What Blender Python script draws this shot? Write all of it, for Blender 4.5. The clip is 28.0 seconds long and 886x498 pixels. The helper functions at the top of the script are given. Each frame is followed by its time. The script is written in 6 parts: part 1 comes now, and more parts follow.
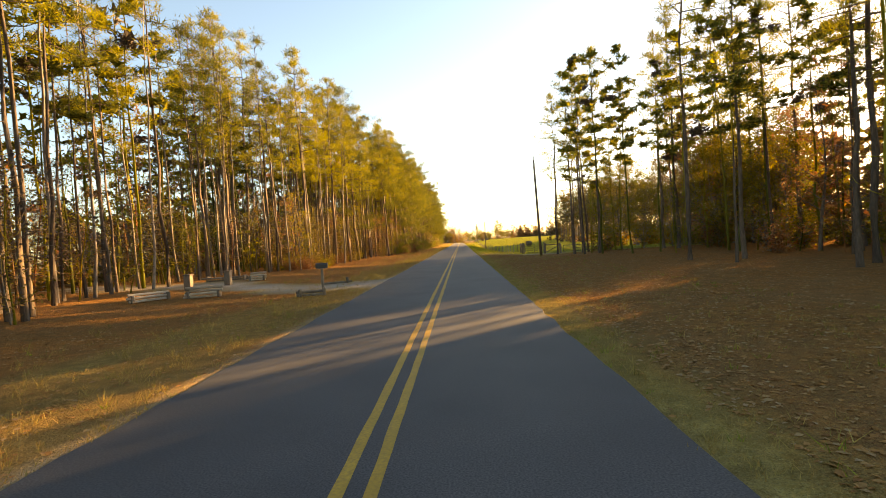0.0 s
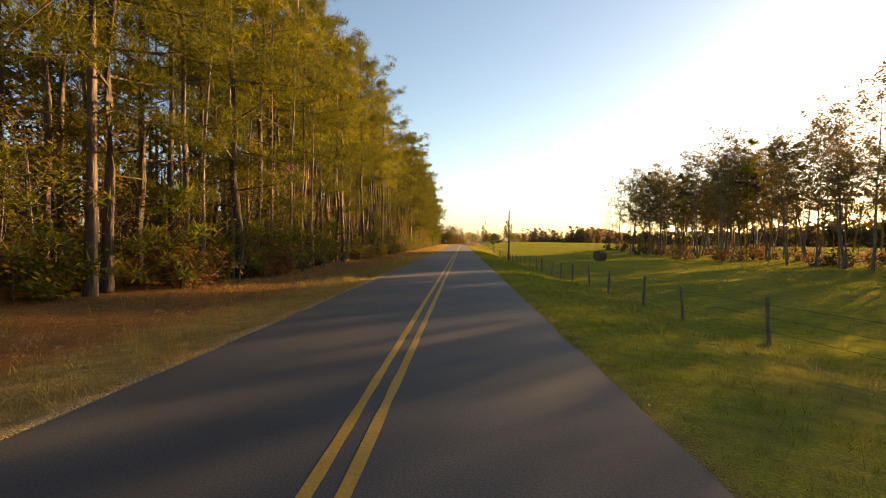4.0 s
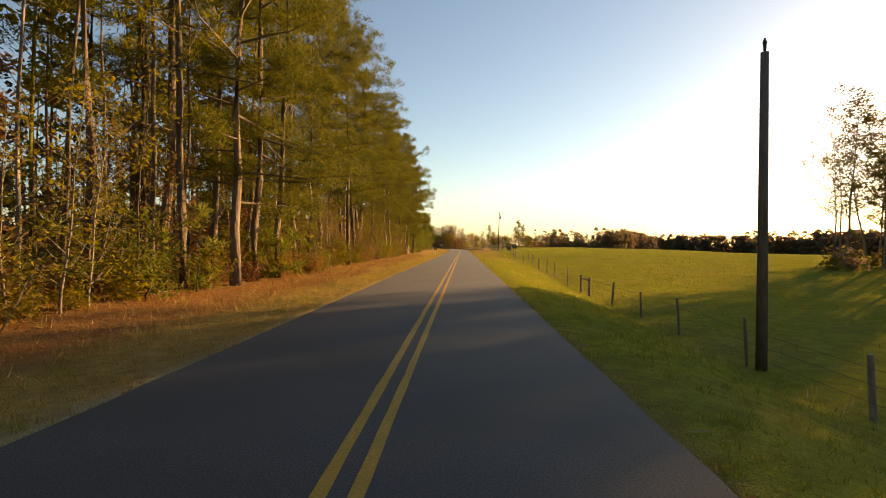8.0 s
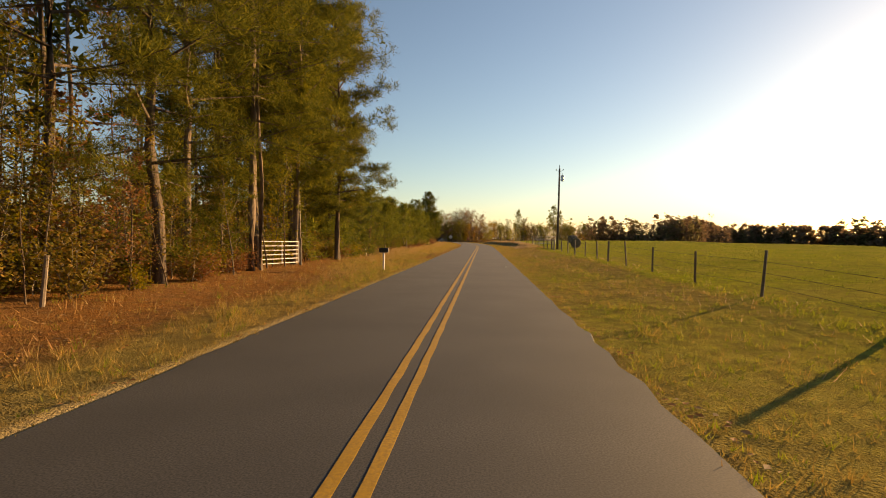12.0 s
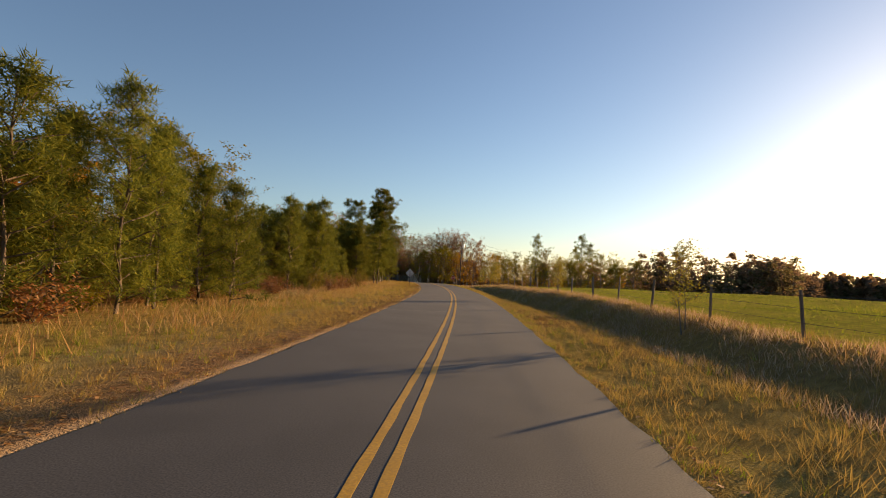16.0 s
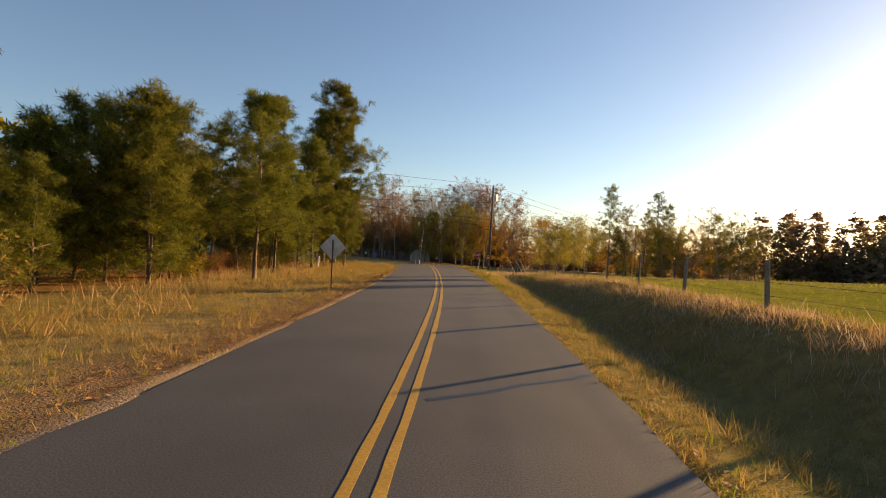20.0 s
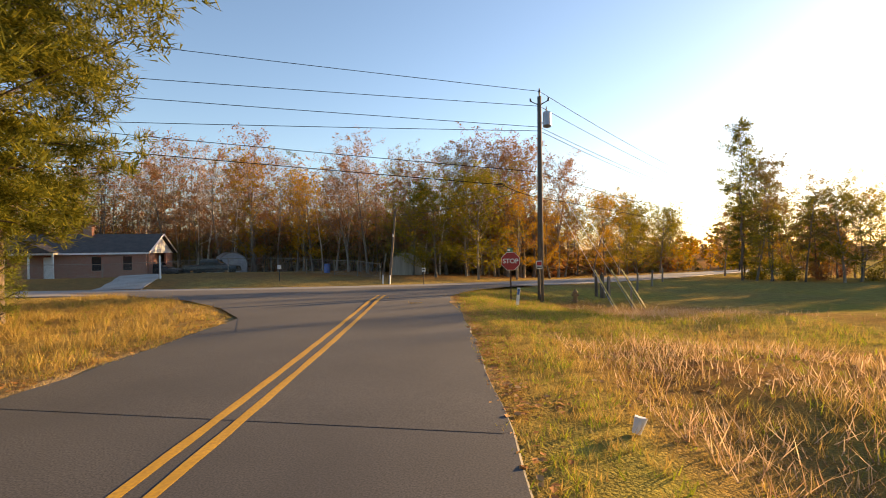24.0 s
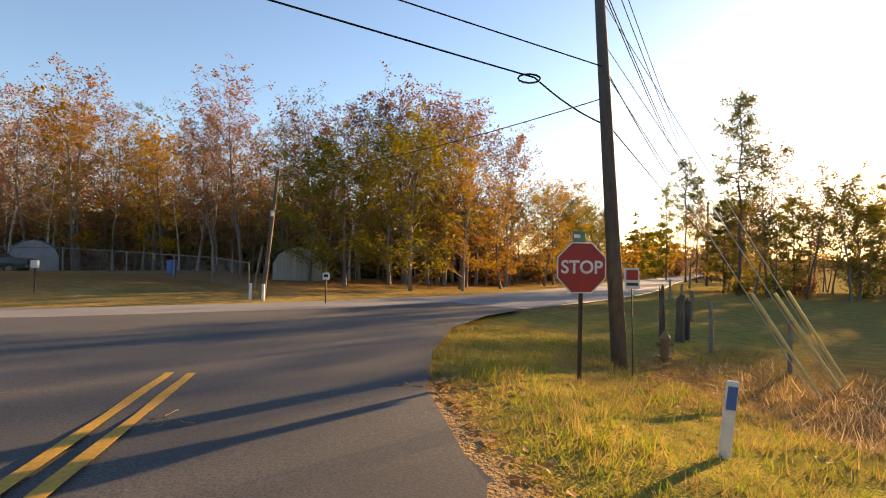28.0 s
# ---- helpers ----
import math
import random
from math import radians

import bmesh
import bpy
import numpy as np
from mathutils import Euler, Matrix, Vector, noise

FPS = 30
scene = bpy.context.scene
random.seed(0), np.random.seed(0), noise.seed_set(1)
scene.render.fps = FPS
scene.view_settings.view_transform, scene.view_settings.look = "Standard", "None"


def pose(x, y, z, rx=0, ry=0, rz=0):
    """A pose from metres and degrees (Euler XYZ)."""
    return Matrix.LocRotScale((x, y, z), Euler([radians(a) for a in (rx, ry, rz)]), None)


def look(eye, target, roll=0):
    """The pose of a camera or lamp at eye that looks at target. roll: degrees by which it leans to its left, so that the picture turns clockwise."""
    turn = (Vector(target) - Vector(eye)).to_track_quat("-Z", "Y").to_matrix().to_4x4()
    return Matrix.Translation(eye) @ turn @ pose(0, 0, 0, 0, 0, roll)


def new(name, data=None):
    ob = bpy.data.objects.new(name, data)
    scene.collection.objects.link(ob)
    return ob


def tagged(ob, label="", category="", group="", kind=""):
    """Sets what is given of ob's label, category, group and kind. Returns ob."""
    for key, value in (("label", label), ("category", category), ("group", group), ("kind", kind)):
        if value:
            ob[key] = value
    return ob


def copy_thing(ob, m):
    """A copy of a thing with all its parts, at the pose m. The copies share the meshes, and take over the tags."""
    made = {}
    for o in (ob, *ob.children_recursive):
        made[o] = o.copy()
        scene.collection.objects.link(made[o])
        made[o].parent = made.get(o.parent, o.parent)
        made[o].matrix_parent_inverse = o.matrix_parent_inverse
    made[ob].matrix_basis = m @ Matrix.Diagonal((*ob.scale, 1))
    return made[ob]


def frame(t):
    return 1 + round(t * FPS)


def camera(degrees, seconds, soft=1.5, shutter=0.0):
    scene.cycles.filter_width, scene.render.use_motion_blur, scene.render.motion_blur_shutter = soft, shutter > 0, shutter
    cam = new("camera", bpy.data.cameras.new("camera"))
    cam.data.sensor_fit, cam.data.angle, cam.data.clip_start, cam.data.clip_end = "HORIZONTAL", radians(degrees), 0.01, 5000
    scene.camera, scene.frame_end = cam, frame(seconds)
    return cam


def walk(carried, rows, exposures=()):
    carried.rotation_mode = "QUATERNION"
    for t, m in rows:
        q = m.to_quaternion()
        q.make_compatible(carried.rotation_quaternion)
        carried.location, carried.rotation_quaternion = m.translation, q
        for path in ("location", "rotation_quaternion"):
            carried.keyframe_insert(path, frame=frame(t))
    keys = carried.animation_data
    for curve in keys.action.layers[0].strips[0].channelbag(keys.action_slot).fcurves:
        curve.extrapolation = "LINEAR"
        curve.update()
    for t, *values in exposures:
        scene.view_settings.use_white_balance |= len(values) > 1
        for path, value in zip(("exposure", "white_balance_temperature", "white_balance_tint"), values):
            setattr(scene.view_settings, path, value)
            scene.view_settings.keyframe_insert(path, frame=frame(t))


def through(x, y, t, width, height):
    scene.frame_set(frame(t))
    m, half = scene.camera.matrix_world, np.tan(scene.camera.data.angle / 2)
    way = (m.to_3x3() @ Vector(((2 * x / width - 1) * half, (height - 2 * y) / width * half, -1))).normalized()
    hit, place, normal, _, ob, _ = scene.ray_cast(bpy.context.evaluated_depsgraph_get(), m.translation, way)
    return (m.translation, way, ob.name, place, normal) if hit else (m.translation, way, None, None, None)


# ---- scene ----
cam = camera(82.2, 28.0, soft=1.0)
PATH = [
    (0.0, (0.921, 0.000, 1.863), (0.563, 9.992, 1.713), -3.74),
    (0.5, (0.987, 10.728, 1.837), (0.693, 20.717, 1.488), -1.28),
    (1.0, (1.055, 21.273, 1.735), (0.688, 31.263, 1.475), 0.03),
    (1.5, (1.090, 31.341, 1.812), (0.734, 41.332, 1.572), -0.85),
    (2.0, (1.090, 40.798, 1.766), (0.750, 50.790, 1.552), 0.07),
    (2.5, (0.966, 49.461, 1.710), (0.626, 59.455, 1.679), -0.00),
    (3.0, (0.956, 58.323, 1.622), (0.604, 68.317, 1.579), -0.92),
    (3.5, (0.938, 67.289, 1.755), (0.586, 77.281, 1.586), -0.15),
    (5.5, (0.999, 104.261, 1.766), (0.565, 114.251, 1.719), -0.09),
    (6.0, (0.930, 113.632, 1.862), (0.504, 123.621, 1.631), -0.04),
    (6.5, (0.853, 123.003, 1.827), (0.477, 132.992, 1.537), 0.27),
    (7.0, (0.820, 132.498, 1.778), (0.465, 142.490, 1.602), 0.26),
    (7.5, (0.857, 141.741, 1.853), (0.507, 151.732, 1.608), 0.22),
    (8.0, (0.864, 150.433, 1.772), (0.465, 160.424, 1.697), 0.45),
    (8.5, (0.677, 158.918, 1.771), (0.231, 168.906, 1.577), 0.40),
    (9.0, (0.665, 167.133, 1.675), (0.216, 177.122, 1.592), -0.39),
    (9.5, (0.616, 176.142, 1.826), (0.163, 186.131, 1.652), 0.16),
    (10.0, (0.599, 185.427, 1.749), (0.196, 195.417, 1.545), -0.29),
    (10.5, (0.584, 194.538, 1.698), (0.304, 204.532, 1.483), -0.22),
    (11.0, (0.666, 203.221, 1.781), (0.383, 213.215, 1.596), 0.05),
    (11.5, (0.822, 211.907, 1.664), (0.559, 221.901, 1.422), 0.91),
    (12.0, (0.904, 220.929, 1.744), (0.117, 230.895, 1.506), 0.56),
    (12.5, (0.920, 229.915, 1.773), (0.092, 239.878, 1.545), 0.73),
    (13.0, (0.875, 238.774, 1.794), (0.121, 248.745, 1.727), 0.26),
    (13.5, (0.894, 248.271, 1.772), (0.128, 258.242, 1.756), 0.82),
    (15.5, (0.734, 291.893, 1.644), (0.043, 301.854, 2.186), 1.85),
    (16.0, (0.795, 299.756, 1.719), (0.056, 309.716, 2.223), 2.83),
    (16.5, (0.708, 307.031, 1.764), (-0.111, 316.992, 2.082), 2.06),
    (17.0, (0.561, 313.626, 1.819), (-0.263, 323.592, 1.893), 1.65),
    (17.5, (0.434, 319.638, 1.720), (-0.451, 329.598, 1.872), 1.32),
    (18.0, (0.269, 324.950, 1.817), (-0.699, 334.902, 1.954), 1.50),
    (18.5, (0.060, 330.247, 1.849), (-1.024, 340.187, 1.918), 1.73),
    (19.0, (-0.244, 335.465, 1.766), (-1.330, 345.405, 1.871), 1.16),
    (19.5, (-0.540, 340.502, 1.848), (-1.703, 350.429, 2.170), 3.48),
    (20.0, (-0.852, 345.847, 1.895), (-2.162, 355.760, 1.861), 2.46),
    (20.5, (-1.172, 350.836, 1.707), (-2.398, 360.751, 1.281), 1.33),
    (21.0, (-1.632, 355.485, 1.743), (-2.995, 365.382, 1.299), 1.77),
    (21.5, (-2.046, 360.284, 1.735), (-3.444, 370.185, 1.607), 1.32),
    (22.0, (-2.339, 365.272, 1.753), (-3.802, 375.164, 1.829), 1.05),
    (22.5, (-2.547, 370.299, 1.773), (-4.096, 380.177, 1.898), 0.03),
    (24.5, (-4.024, 383.965, 1.707), (-5.775, 393.810, 1.632), -0.83),
    (25.0, (-4.508, 386.535, 1.689), (-6.089, 396.408, 1.545), -0.54),
    (25.5, (-4.964, 388.795, 1.731), (-6.532, 398.671, 1.624), -0.76),
    (26.0, (-5.327, 390.724, 1.654), (-6.961, 400.589, 1.717), -0.85),
    (26.5, (-5.665, 392.130, 1.586), (-7.348, 401.987, 1.520), -0.58),
    (27.0, (-6.044, 393.302, 1.584), (-7.308, 403.222, 1.510), -0.15),
    (27.5, (-6.342, 394.492, 1.485), (-6.885, 404.477, 1.479), 0.75),
    (28.0, (-6.689, 395.217, 1.411), (-6.531, 405.215, 1.451), 1.04),
]
walk(cam, [(t, look(eye, target, roll)) for t, eye, target, roll in PATH], exposures=((0.0, 2.5, 14200, 20), (1.0, 2.28, 12800, 20), (2.0, 2.15, 11700, 20), (3.5, 1.75, 11400, 20), (6.0, 1.25, 11700, 20), (7.0, 1.3, 11700, 20), (8.0, 1.38, 11900, 20), (9.5, 1.5, 11700, 20), (11.0, 1.25, 11000, 20), (12.2, 0.98, 10900, 20), (13.5, 0.88, 9600, 20), (16.0, 0.92, 8700, 20), (20.0, 1.15, 9100, 21), (22.5, 1.5, 9500, 21), (25.0, 1.9, 9400, 21), (28.0, 1.84, 9100, 21)))

# ---- world, sun ----
SUN_AZ, SUN_EL = radians(45.5), radians(9.7)
world = bpy.data.worlds.new("world")
scene.world = world
world.use_nodes = True
wt = world.node_tree
sky = wt.nodes.new("ShaderNodeTexSky")
sky.sky_type = "NISHITA"
sky.sun_disc = False
sky.sun_elevation = SUN_EL
sky.sun_rotation = SUN_AZ
sky.air_density, sky.dust_density, sky.ozone_density = 1.0, 0.45, 4.0
wt.nodes["Background"].inputs["Strength"].default_value = 0.11
wt.links.new(sky.outputs["Color"], wt.nodes["Background"].inputs["Color"])
sun_data = bpy.data.lights.new("sun", "SUN")
sun_data.energy, sun_data.angle, sun_data.color = 5.0, radians(0.6), (1.0, 0.74, 0.42)
sun = new("sun", sun_data)
sun_dir = Vector((math.sin(SUN_AZ) * math.cos(SUN_EL), math.cos(SUN_AZ) * math.cos(SUN_EL), math.sin(SUN_EL)))
sun.matrix_world = look(sun_dir * 100, (0, 0, 0))

# ---- plan ----
ROAD_L, ROAD_R = 3.1, 2.82
R = random.Random(7)


def road_x(y):
    """The x of the road's double line at y."""
    x = -0.001455 * max(0, min(y, 410) - 299.9) ** 2 / 2 - 0.001086 * max(0, min(y, 410) - 337.4) ** 2 / 2
    return x - 0.24 * max(0, y - 410)


def lerp_table(y, table):
    if y <= table[0][0]:
        return table[0][1]
    for (a, p), (b, q) in zip(table, table[1:]):
        if y <= b:
            k = (y - a) / (b - a)
            k = k * k * (3 - 2 * k)
            return p + (q - p) * k
    return table[-1][1]


RIGHT_8 = [(40, 0.0), (66, -0.3), (100, -0.95), (126, -1.2), (145, -1.2), (160, -1.5), (183, -1.32), (199, -0.75), (208, -0.5), (222, -0.25), (236, 0.18), (252, 0.38), (284, 0.38), (310, 0.7), (326, 0.82), (350, 0.82), (370, 0.7), (382, 0.3), (396, -0.4), (404, -0.8)]
DITCH = [(296, 0.0), (318, -0.5), (330, -1.0), (350, -1.0), (372, -0.6), (392, -0.1)]
CROSS = [(-240, 330), (-120, 372), (-60, 391), (-30, 401.5), (-19, 405.6), (-11.5, 410), (-5, 416.4), (1.5, 425), (9, 438), (26, 470), (85, 577), (150, 690), (300, 960)]


def tilt(y):
    return -0.035 * min(260, max(0, y - 398))


def cross_dist(x, y):
    """Signed distance to the crossing road's middle line, positive beyond it."""
    best, sign = 1e9, 1
    for (a, b), (c, d) in zip(CROSS, CROSS[1:]):
        k = max(0, min(1, ((x - a) * (c - a) + (y - b) * (d - b)) / ((c - a) ** 2 + (d - b) ** 2)))
        dx, dy = x - a - k * (c - a), y - b - k * (d - b)
        dist = math.hypot(dx, dy)
        if dist < best:
            best, sign = dist, 1 if (c - a) * (y - b) - (d - b) * (x - a) > 0 else -1
    return best * sign


def ground_z(x, y):
    u = x - road_x(y)
    far = tilt(y)
    side = noise.noise((x * 0.06, y * 0.06, 3.0)) * 0.25 * min(1, max(0, abs(u) - 5) / 8)
    if y > 394:
        d = cross_dist(x, y)
        if d > 3.6:
            bank = min(1, (d - 3.6) / 6)
            yard = lerp_table(x, [(-60, 0.3), (-38, 0.45), (-27, 0.85), (-14, 0.45), (0, 0.0)])
            return far + bank * yard - 0.05 + side * 0.4 * bank
        if abs(d) <= 3.6:
            return far - 0.08
    k = min(1, max(0, (y - 385) / 12)) if u < 0 else 0
    near = min(1, max(0, -cross_dist(x, y) - 3.5) / 9) if y > 380 else 1
    if u < -ROAD_L:
        v = -u - ROAD_L
        z = -0.06 * min(1, v / 0.5) - 0.05 * min(1, v / 3)
        if y < 260:
            z += 0.35 * min(1, max(0, v - 4) / 6)
        return far + z * (1 - k) - 0.035 * k + side * (1 - k)
    if u > ROAD_R:
        v = u - ROAD_R
        r8 = lerp_table(y, RIGHT_8)
        z = r8 * min(1, max(0, v - 0.8) / 4.6) ** 1.3
        dd = lerp_table(y, DITCH)
        if dd < 0:
            z += dd * math.exp(-((v - lerp_table(y, [(296, 3.9), (322, 3.5), (346, 2.6)])) / 1.05) ** 2)
        if u > 9:
            z += -0.012 * min(220, u - 9) + 0.9 * math.sin(min(1, (u - 9) / 90) * math.pi) * (1 if y > 120 else 0.2)
        return far + z * near - 0.06 * min(1, v / 0.4) + side * near
    return far - 0.08


# ---- materials ----
def nodes_of(m):
    m.use_nodes = True
    return m.node_tree, m.node_tree.nodes, m.node_tree.nodes["Principled BSDF"]


def mix_node(nt, a, b, fac):
    n = nt.nodes.new("ShaderNodeMix")
    n.data_type = "RGBA"
    for sock, val in ((n.inputs[6], a), (n.inputs[7], b), (n.inputs[0], fac)):
        if isinstance(val, (tuple, list)):
            sock.default_value = (*val[:3], 1)
        elif isinstance(val, (int, float)):
            sock.default_value = val
        else:
            nt.links.new(val, sock)
    return n.outputs[2]


def noise_node(nt, scale, detail=4, lo=0.35, hi=0.65, stretch=None, coord="Object"):
    tc = nt.nodes.new("ShaderNodeTexCoord")
    out = tc.outputs[coord]
    if stretch:
        mp = nt.nodes.new("ShaderNodeMapping")
        mp.inputs["Scale"].default_value = stretch
        nt.links.new(out, mp.inputs["Vector"])
        out = mp.outputs["Vector"]
    n = nt.nodes.new("ShaderNodeTexNoise")
    n.inputs["Scale"].default_value, n.inputs["Detail"].default_value = scale, detail
    nt.links.new(out, n.inputs["Vector"])
    r = nt.nodes.new("ShaderNodeMapRange")
    r.inputs["From Min"].default_value, r.inputs["From Max"].default_value = lo, hi
    nt.links.new(n.outputs["Fac"], r.inputs["Value"])
    return r.outputs["Result"]


def bump_node(nt, bsdf, height, strength, distance):
    b = nt.nodes.new("ShaderNodeBump")
    b.inputs["Strength"].default_value, b.inputs["Distance"].default_value = strength, distance
    nt.links.new(height, b.inputs["Height"])
    nt.links.new(b.outputs["Normal"], bsdf.inputs["Normal"])


def surface(name, a, b, rough=0.8, fine=20.0, coarse=1.5, metal=0.0, bump=0.3, depth=0.01, stretch=None, spread=0.0, c=None):
    """Two-scale mottled surface between the colours a and b, with relief; spread varies the value object by object."""
    m = bpy.data.materials.new(name)
    nt, ns, bs = nodes_of(m)
    f = noise_node(nt, fine, 5, stretch=stretch)
    g = noise_node(nt, coarse, 3, stretch=stretch)
    col = mix_node(nt, a, b, f)
    dark = c if c else tuple(v * 0.62 for v in a)
    mul = nt.nodes.new("ShaderNodeMath")
    mul.operation = "MULTIPLY"
    mul.inputs[1].default_value = 0.55
    nt.links.new(g, mul.inputs[0])
    col = mix_node(nt, col, dark, mul.outputs[0])
    if spread:
        oi = nt.nodes.new("ShaderNodeObjectInfo")
        hs = nt.nodes.new("ShaderNodeHueSaturation")
        r = nt.nodes.new("ShaderNodeMapRange")
        r.inputs["To Min"].default_value, r.inputs["To Max"].default_value = 1 - spread, 1 + spread
        nt.links.new(oi.outputs["Random"], r.inputs["Value"])
        nt.links.new(r.outputs["Result"], hs.inputs["Value"])
        nt.links.new(col, hs.inputs["Color"])
        col = hs.outputs["Color"]
    nt.links.new(col, bs.inputs["Base Color"])
    bs.inputs["Roughness"].default_value, bs.inputs["Metallic"].default_value = rough, metal
    if bump:
        bump_node(nt, bs, f, bump, depth)
    return m


def foliage(name, a, b, c, through=0.35, spread=0.2):
    """Leaf material: colours vary leaf by leaf and tree by tree, and light passes through."""
    m = bpy.data.materials.new(name)
    nt, ns, bs = nodes_of(m)
    geo = nt.nodes.new("ShaderNodeNewGeometry")
    ramp = nt.nodes.new("ShaderNodeValToRGB")
    el = ramp.color_ramp.elements
    el[0].color, el[1].color = (*a, 1), (*c, 1)
    mid = el.new(0.5)
    mid.color = (*b, 1)
    nt.links.new(geo.outputs["Random Per Island"], ramp.inputs["Fac"])
    oi = nt.nodes.new("ShaderNodeObjectInfo")
    hs = nt.nodes.new("ShaderNodeHueSaturation")
    r = nt.nodes.new("ShaderNodeMapRange")
    r.inputs["To Min"].default_value, r.inputs["To Max"].default_value = 1 - spread, 1 + spread
    nt.links.new(oi.outputs["Random"], r.inputs["Value"])
    nt.links.new(r.outputs["Result"], hs.inputs["Value"])
    nt.links.new(ramp.outputs["Color"], hs.inputs["Color"])
    nt.links.new(hs.outputs["Color"], bs.inputs["Base Color"])
    bs.inputs["Roughness"].default_value = 0.7
    bs.inputs["Specular IOR Level"].default_value = 0.15
    tr = nt.nodes.new("ShaderNodeBsdfTranslucent")
    nt.links.new(hs.outputs["Color"], tr.inputs["Color"])
    mx = nt.nodes.new("ShaderNodeMixShader")
    mx.inputs[0].default_value = through
    nt.links.new(bs.outputs[0], mx.inputs[1])
    nt.links.new(tr.outputs[0], mx.inputs[2])
    nt.links.new(mx.outputs[0], ns["Material Output"].inputs["Surface"])
    return m


ASPHALT = surface("asphalt", (0.026, 0.028, 0.032), (0.092, 0.092, 0.093), 0.8, 55, 0.5, bump=0.18, depth=0.002, c=(0.030, 0.032, 0.036))
ASPHALT_OLD = surface("asphalt_old", (0.17, 0.17, 0.175), (0.25, 0.25, 0.25), 0.8, 50, 0.3, bump=0.4, depth=0.004, c=(0.14, 0.14, 0.14))
YELLOW = surface("yellow_paint", (0.56, 0.31, 0.03), (0.36, 0.20, 0.035), 0.75, 30, 2.0, bump=0.2, depth=0.003)
TAR = surface("tar", (0.012, 0.012, 0.013), (0.025, 0.025, 0.025), 0.5, 40, 3, bump=0.2)
BARK = surface("bark", (0.085, 0.06, 0.042), (0.165, 0.12, 0.088), 0.9, 9, 1.0, bump=0.9, depth=0.03, stretch=(1, 1, 0.25), spread=0.3)
BARK_GREY = surface("bark_grey", (0.15, 0.125, 0.10), (0.26, 0.22, 0.18), 0.9, 10, 1.0, bump=0.8, depth=0.02, stretch=(1, 1, 0.3), spread=0.3)
BARK_PALE = surface("bark_pale", (0.45, 0.40, 0.33), (0.62, 0.57, 0.49), 0.85, 8, 1.0, bump=0.4, depth=0.01)
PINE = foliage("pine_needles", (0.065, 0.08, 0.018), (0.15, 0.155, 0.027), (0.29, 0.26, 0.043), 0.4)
# sunlit copy of the pine needles: the sun's yellow glow is in the colour
PINE_SUNLIT = foliage("pine_needles_sunlit", (0.16, 0.17, 0.02), (0.28, 0.26, 0.03), (0.38, 0.32, 0.04), 0.48)
YOUNG = foliage("young_pine_needles", (0.08, 0.105, 0.021), (0.175, 0.195, 0.034), (0.32, 0.30, 0.05), 0.42)
OAK_GREEN = foliage("oak_leaves_green", (0.13, 0.14, 0.018), (0.26, 0.22, 0.022), (0.36, 0.25, 0.025), 0.42)
OAK_GOLD = foliage("oak_leaves_gold", (0.30, 0.20, 0.02), (0.42, 0.26, 0.022), (0.44, 0.18, 0.02), 0.42)
OAK_RUST = foliage("oak_leaves_rust", (0.27, 0.10, 0.04), (0.35, 0.16, 0.065), (0.30, 0.19, 0.10), 0.32)
SAPLING_LEAF = foliage("sapling_leaves", (0.24, 0.24, 0.04), (0.36, 0.32, 0.06), (0.40, 0.27, 0.05), 0.5)
# darker leaf colours stand in for crowns shaded against the low sun
PASTURE_BACKLIT = foliage("pasture_tree_leaves", (0.12, 0.10, 0.03), (0.20, 0.155, 0.045), (0.27, 0.17, 0.06), 0.36)
SHRUB = foliage("shrub_leaves", (0.12, 0.115, 0.025), (0.22, 0.165, 0.035), (0.32, 0.19, 0.055), 0.38)
DRY = foliage("dry_grass", (0.34, 0.21, 0.06), (0.48, 0.33, 0.11), (0.22, 0.18, 0.05), 0.36, 0.05)
GREEN_GRASS = foliage("green_grass", (0.12, 0.17, 0.018), (0.22, 0.26, 0.028), (0.36, 0.33, 0.06), 0.42, 0.05)
WEED = foliage("dry_weeds", (0.26, 0.16, 0.10), (0.45, 0.30, 0.19), (0.60, 0.46, 0.30), 0.45, 0.05)
BROOM = foliage("broomsedge", (0.36, 0.18, 0.08), (0.46, 0.27, 0.12), (0.50, 0.36, 0.18), 0.35, 0.05)
LITTER = foliage("fallen_leaves", (0.26, 0.11, 0.035), (0.40, 0.19, 0.06), (0.34, 0.23, 0.12), 0.15, 0.05)
FAR_BROWN = foliage("far_brown_leaves", (0.24, 0.16, 0.105), (0.33, 0.22, 0.14), (0.37, 0.24, 0.14), 0.62)
FAR_GREEN = foliage("far_green_leaves", (0.15, 0.135, 0.065), (0.22, 0.19, 0.09), (0.28, 0.22, 0.10), 0.62)
WOOD = surface("weathered_wood", (0.16, 0.125, 0.095), (0.27, 0.225, 0.18), 0.85, 14, 2, bump=0.6, depth=0.01, stretch=(1, 1, 0.2), spread=0.25)
POLE_WOOD = surface("pole_wood", (0.11, 0.08, 0.06), (0.19, 0.145, 0.11), 0.85, 12, 1, bump=0.5, depth=0.01, stretch=(1, 1, 0.15), spread=0.15)
METAL = surface("galvanised_steel", (0.45, 0.45, 0.45), (0.6, 0.6, 0.6), 0.45, 30, 3, metal=0.8, bump=0.1, depth=0.002)
DARK_METAL = surface("dark_steel", (0.05, 0.04, 0.035), (0.09, 0.07, 0.06), 0.6, 30, 3, metal=0.4, bump=0.2, depth=0.002)
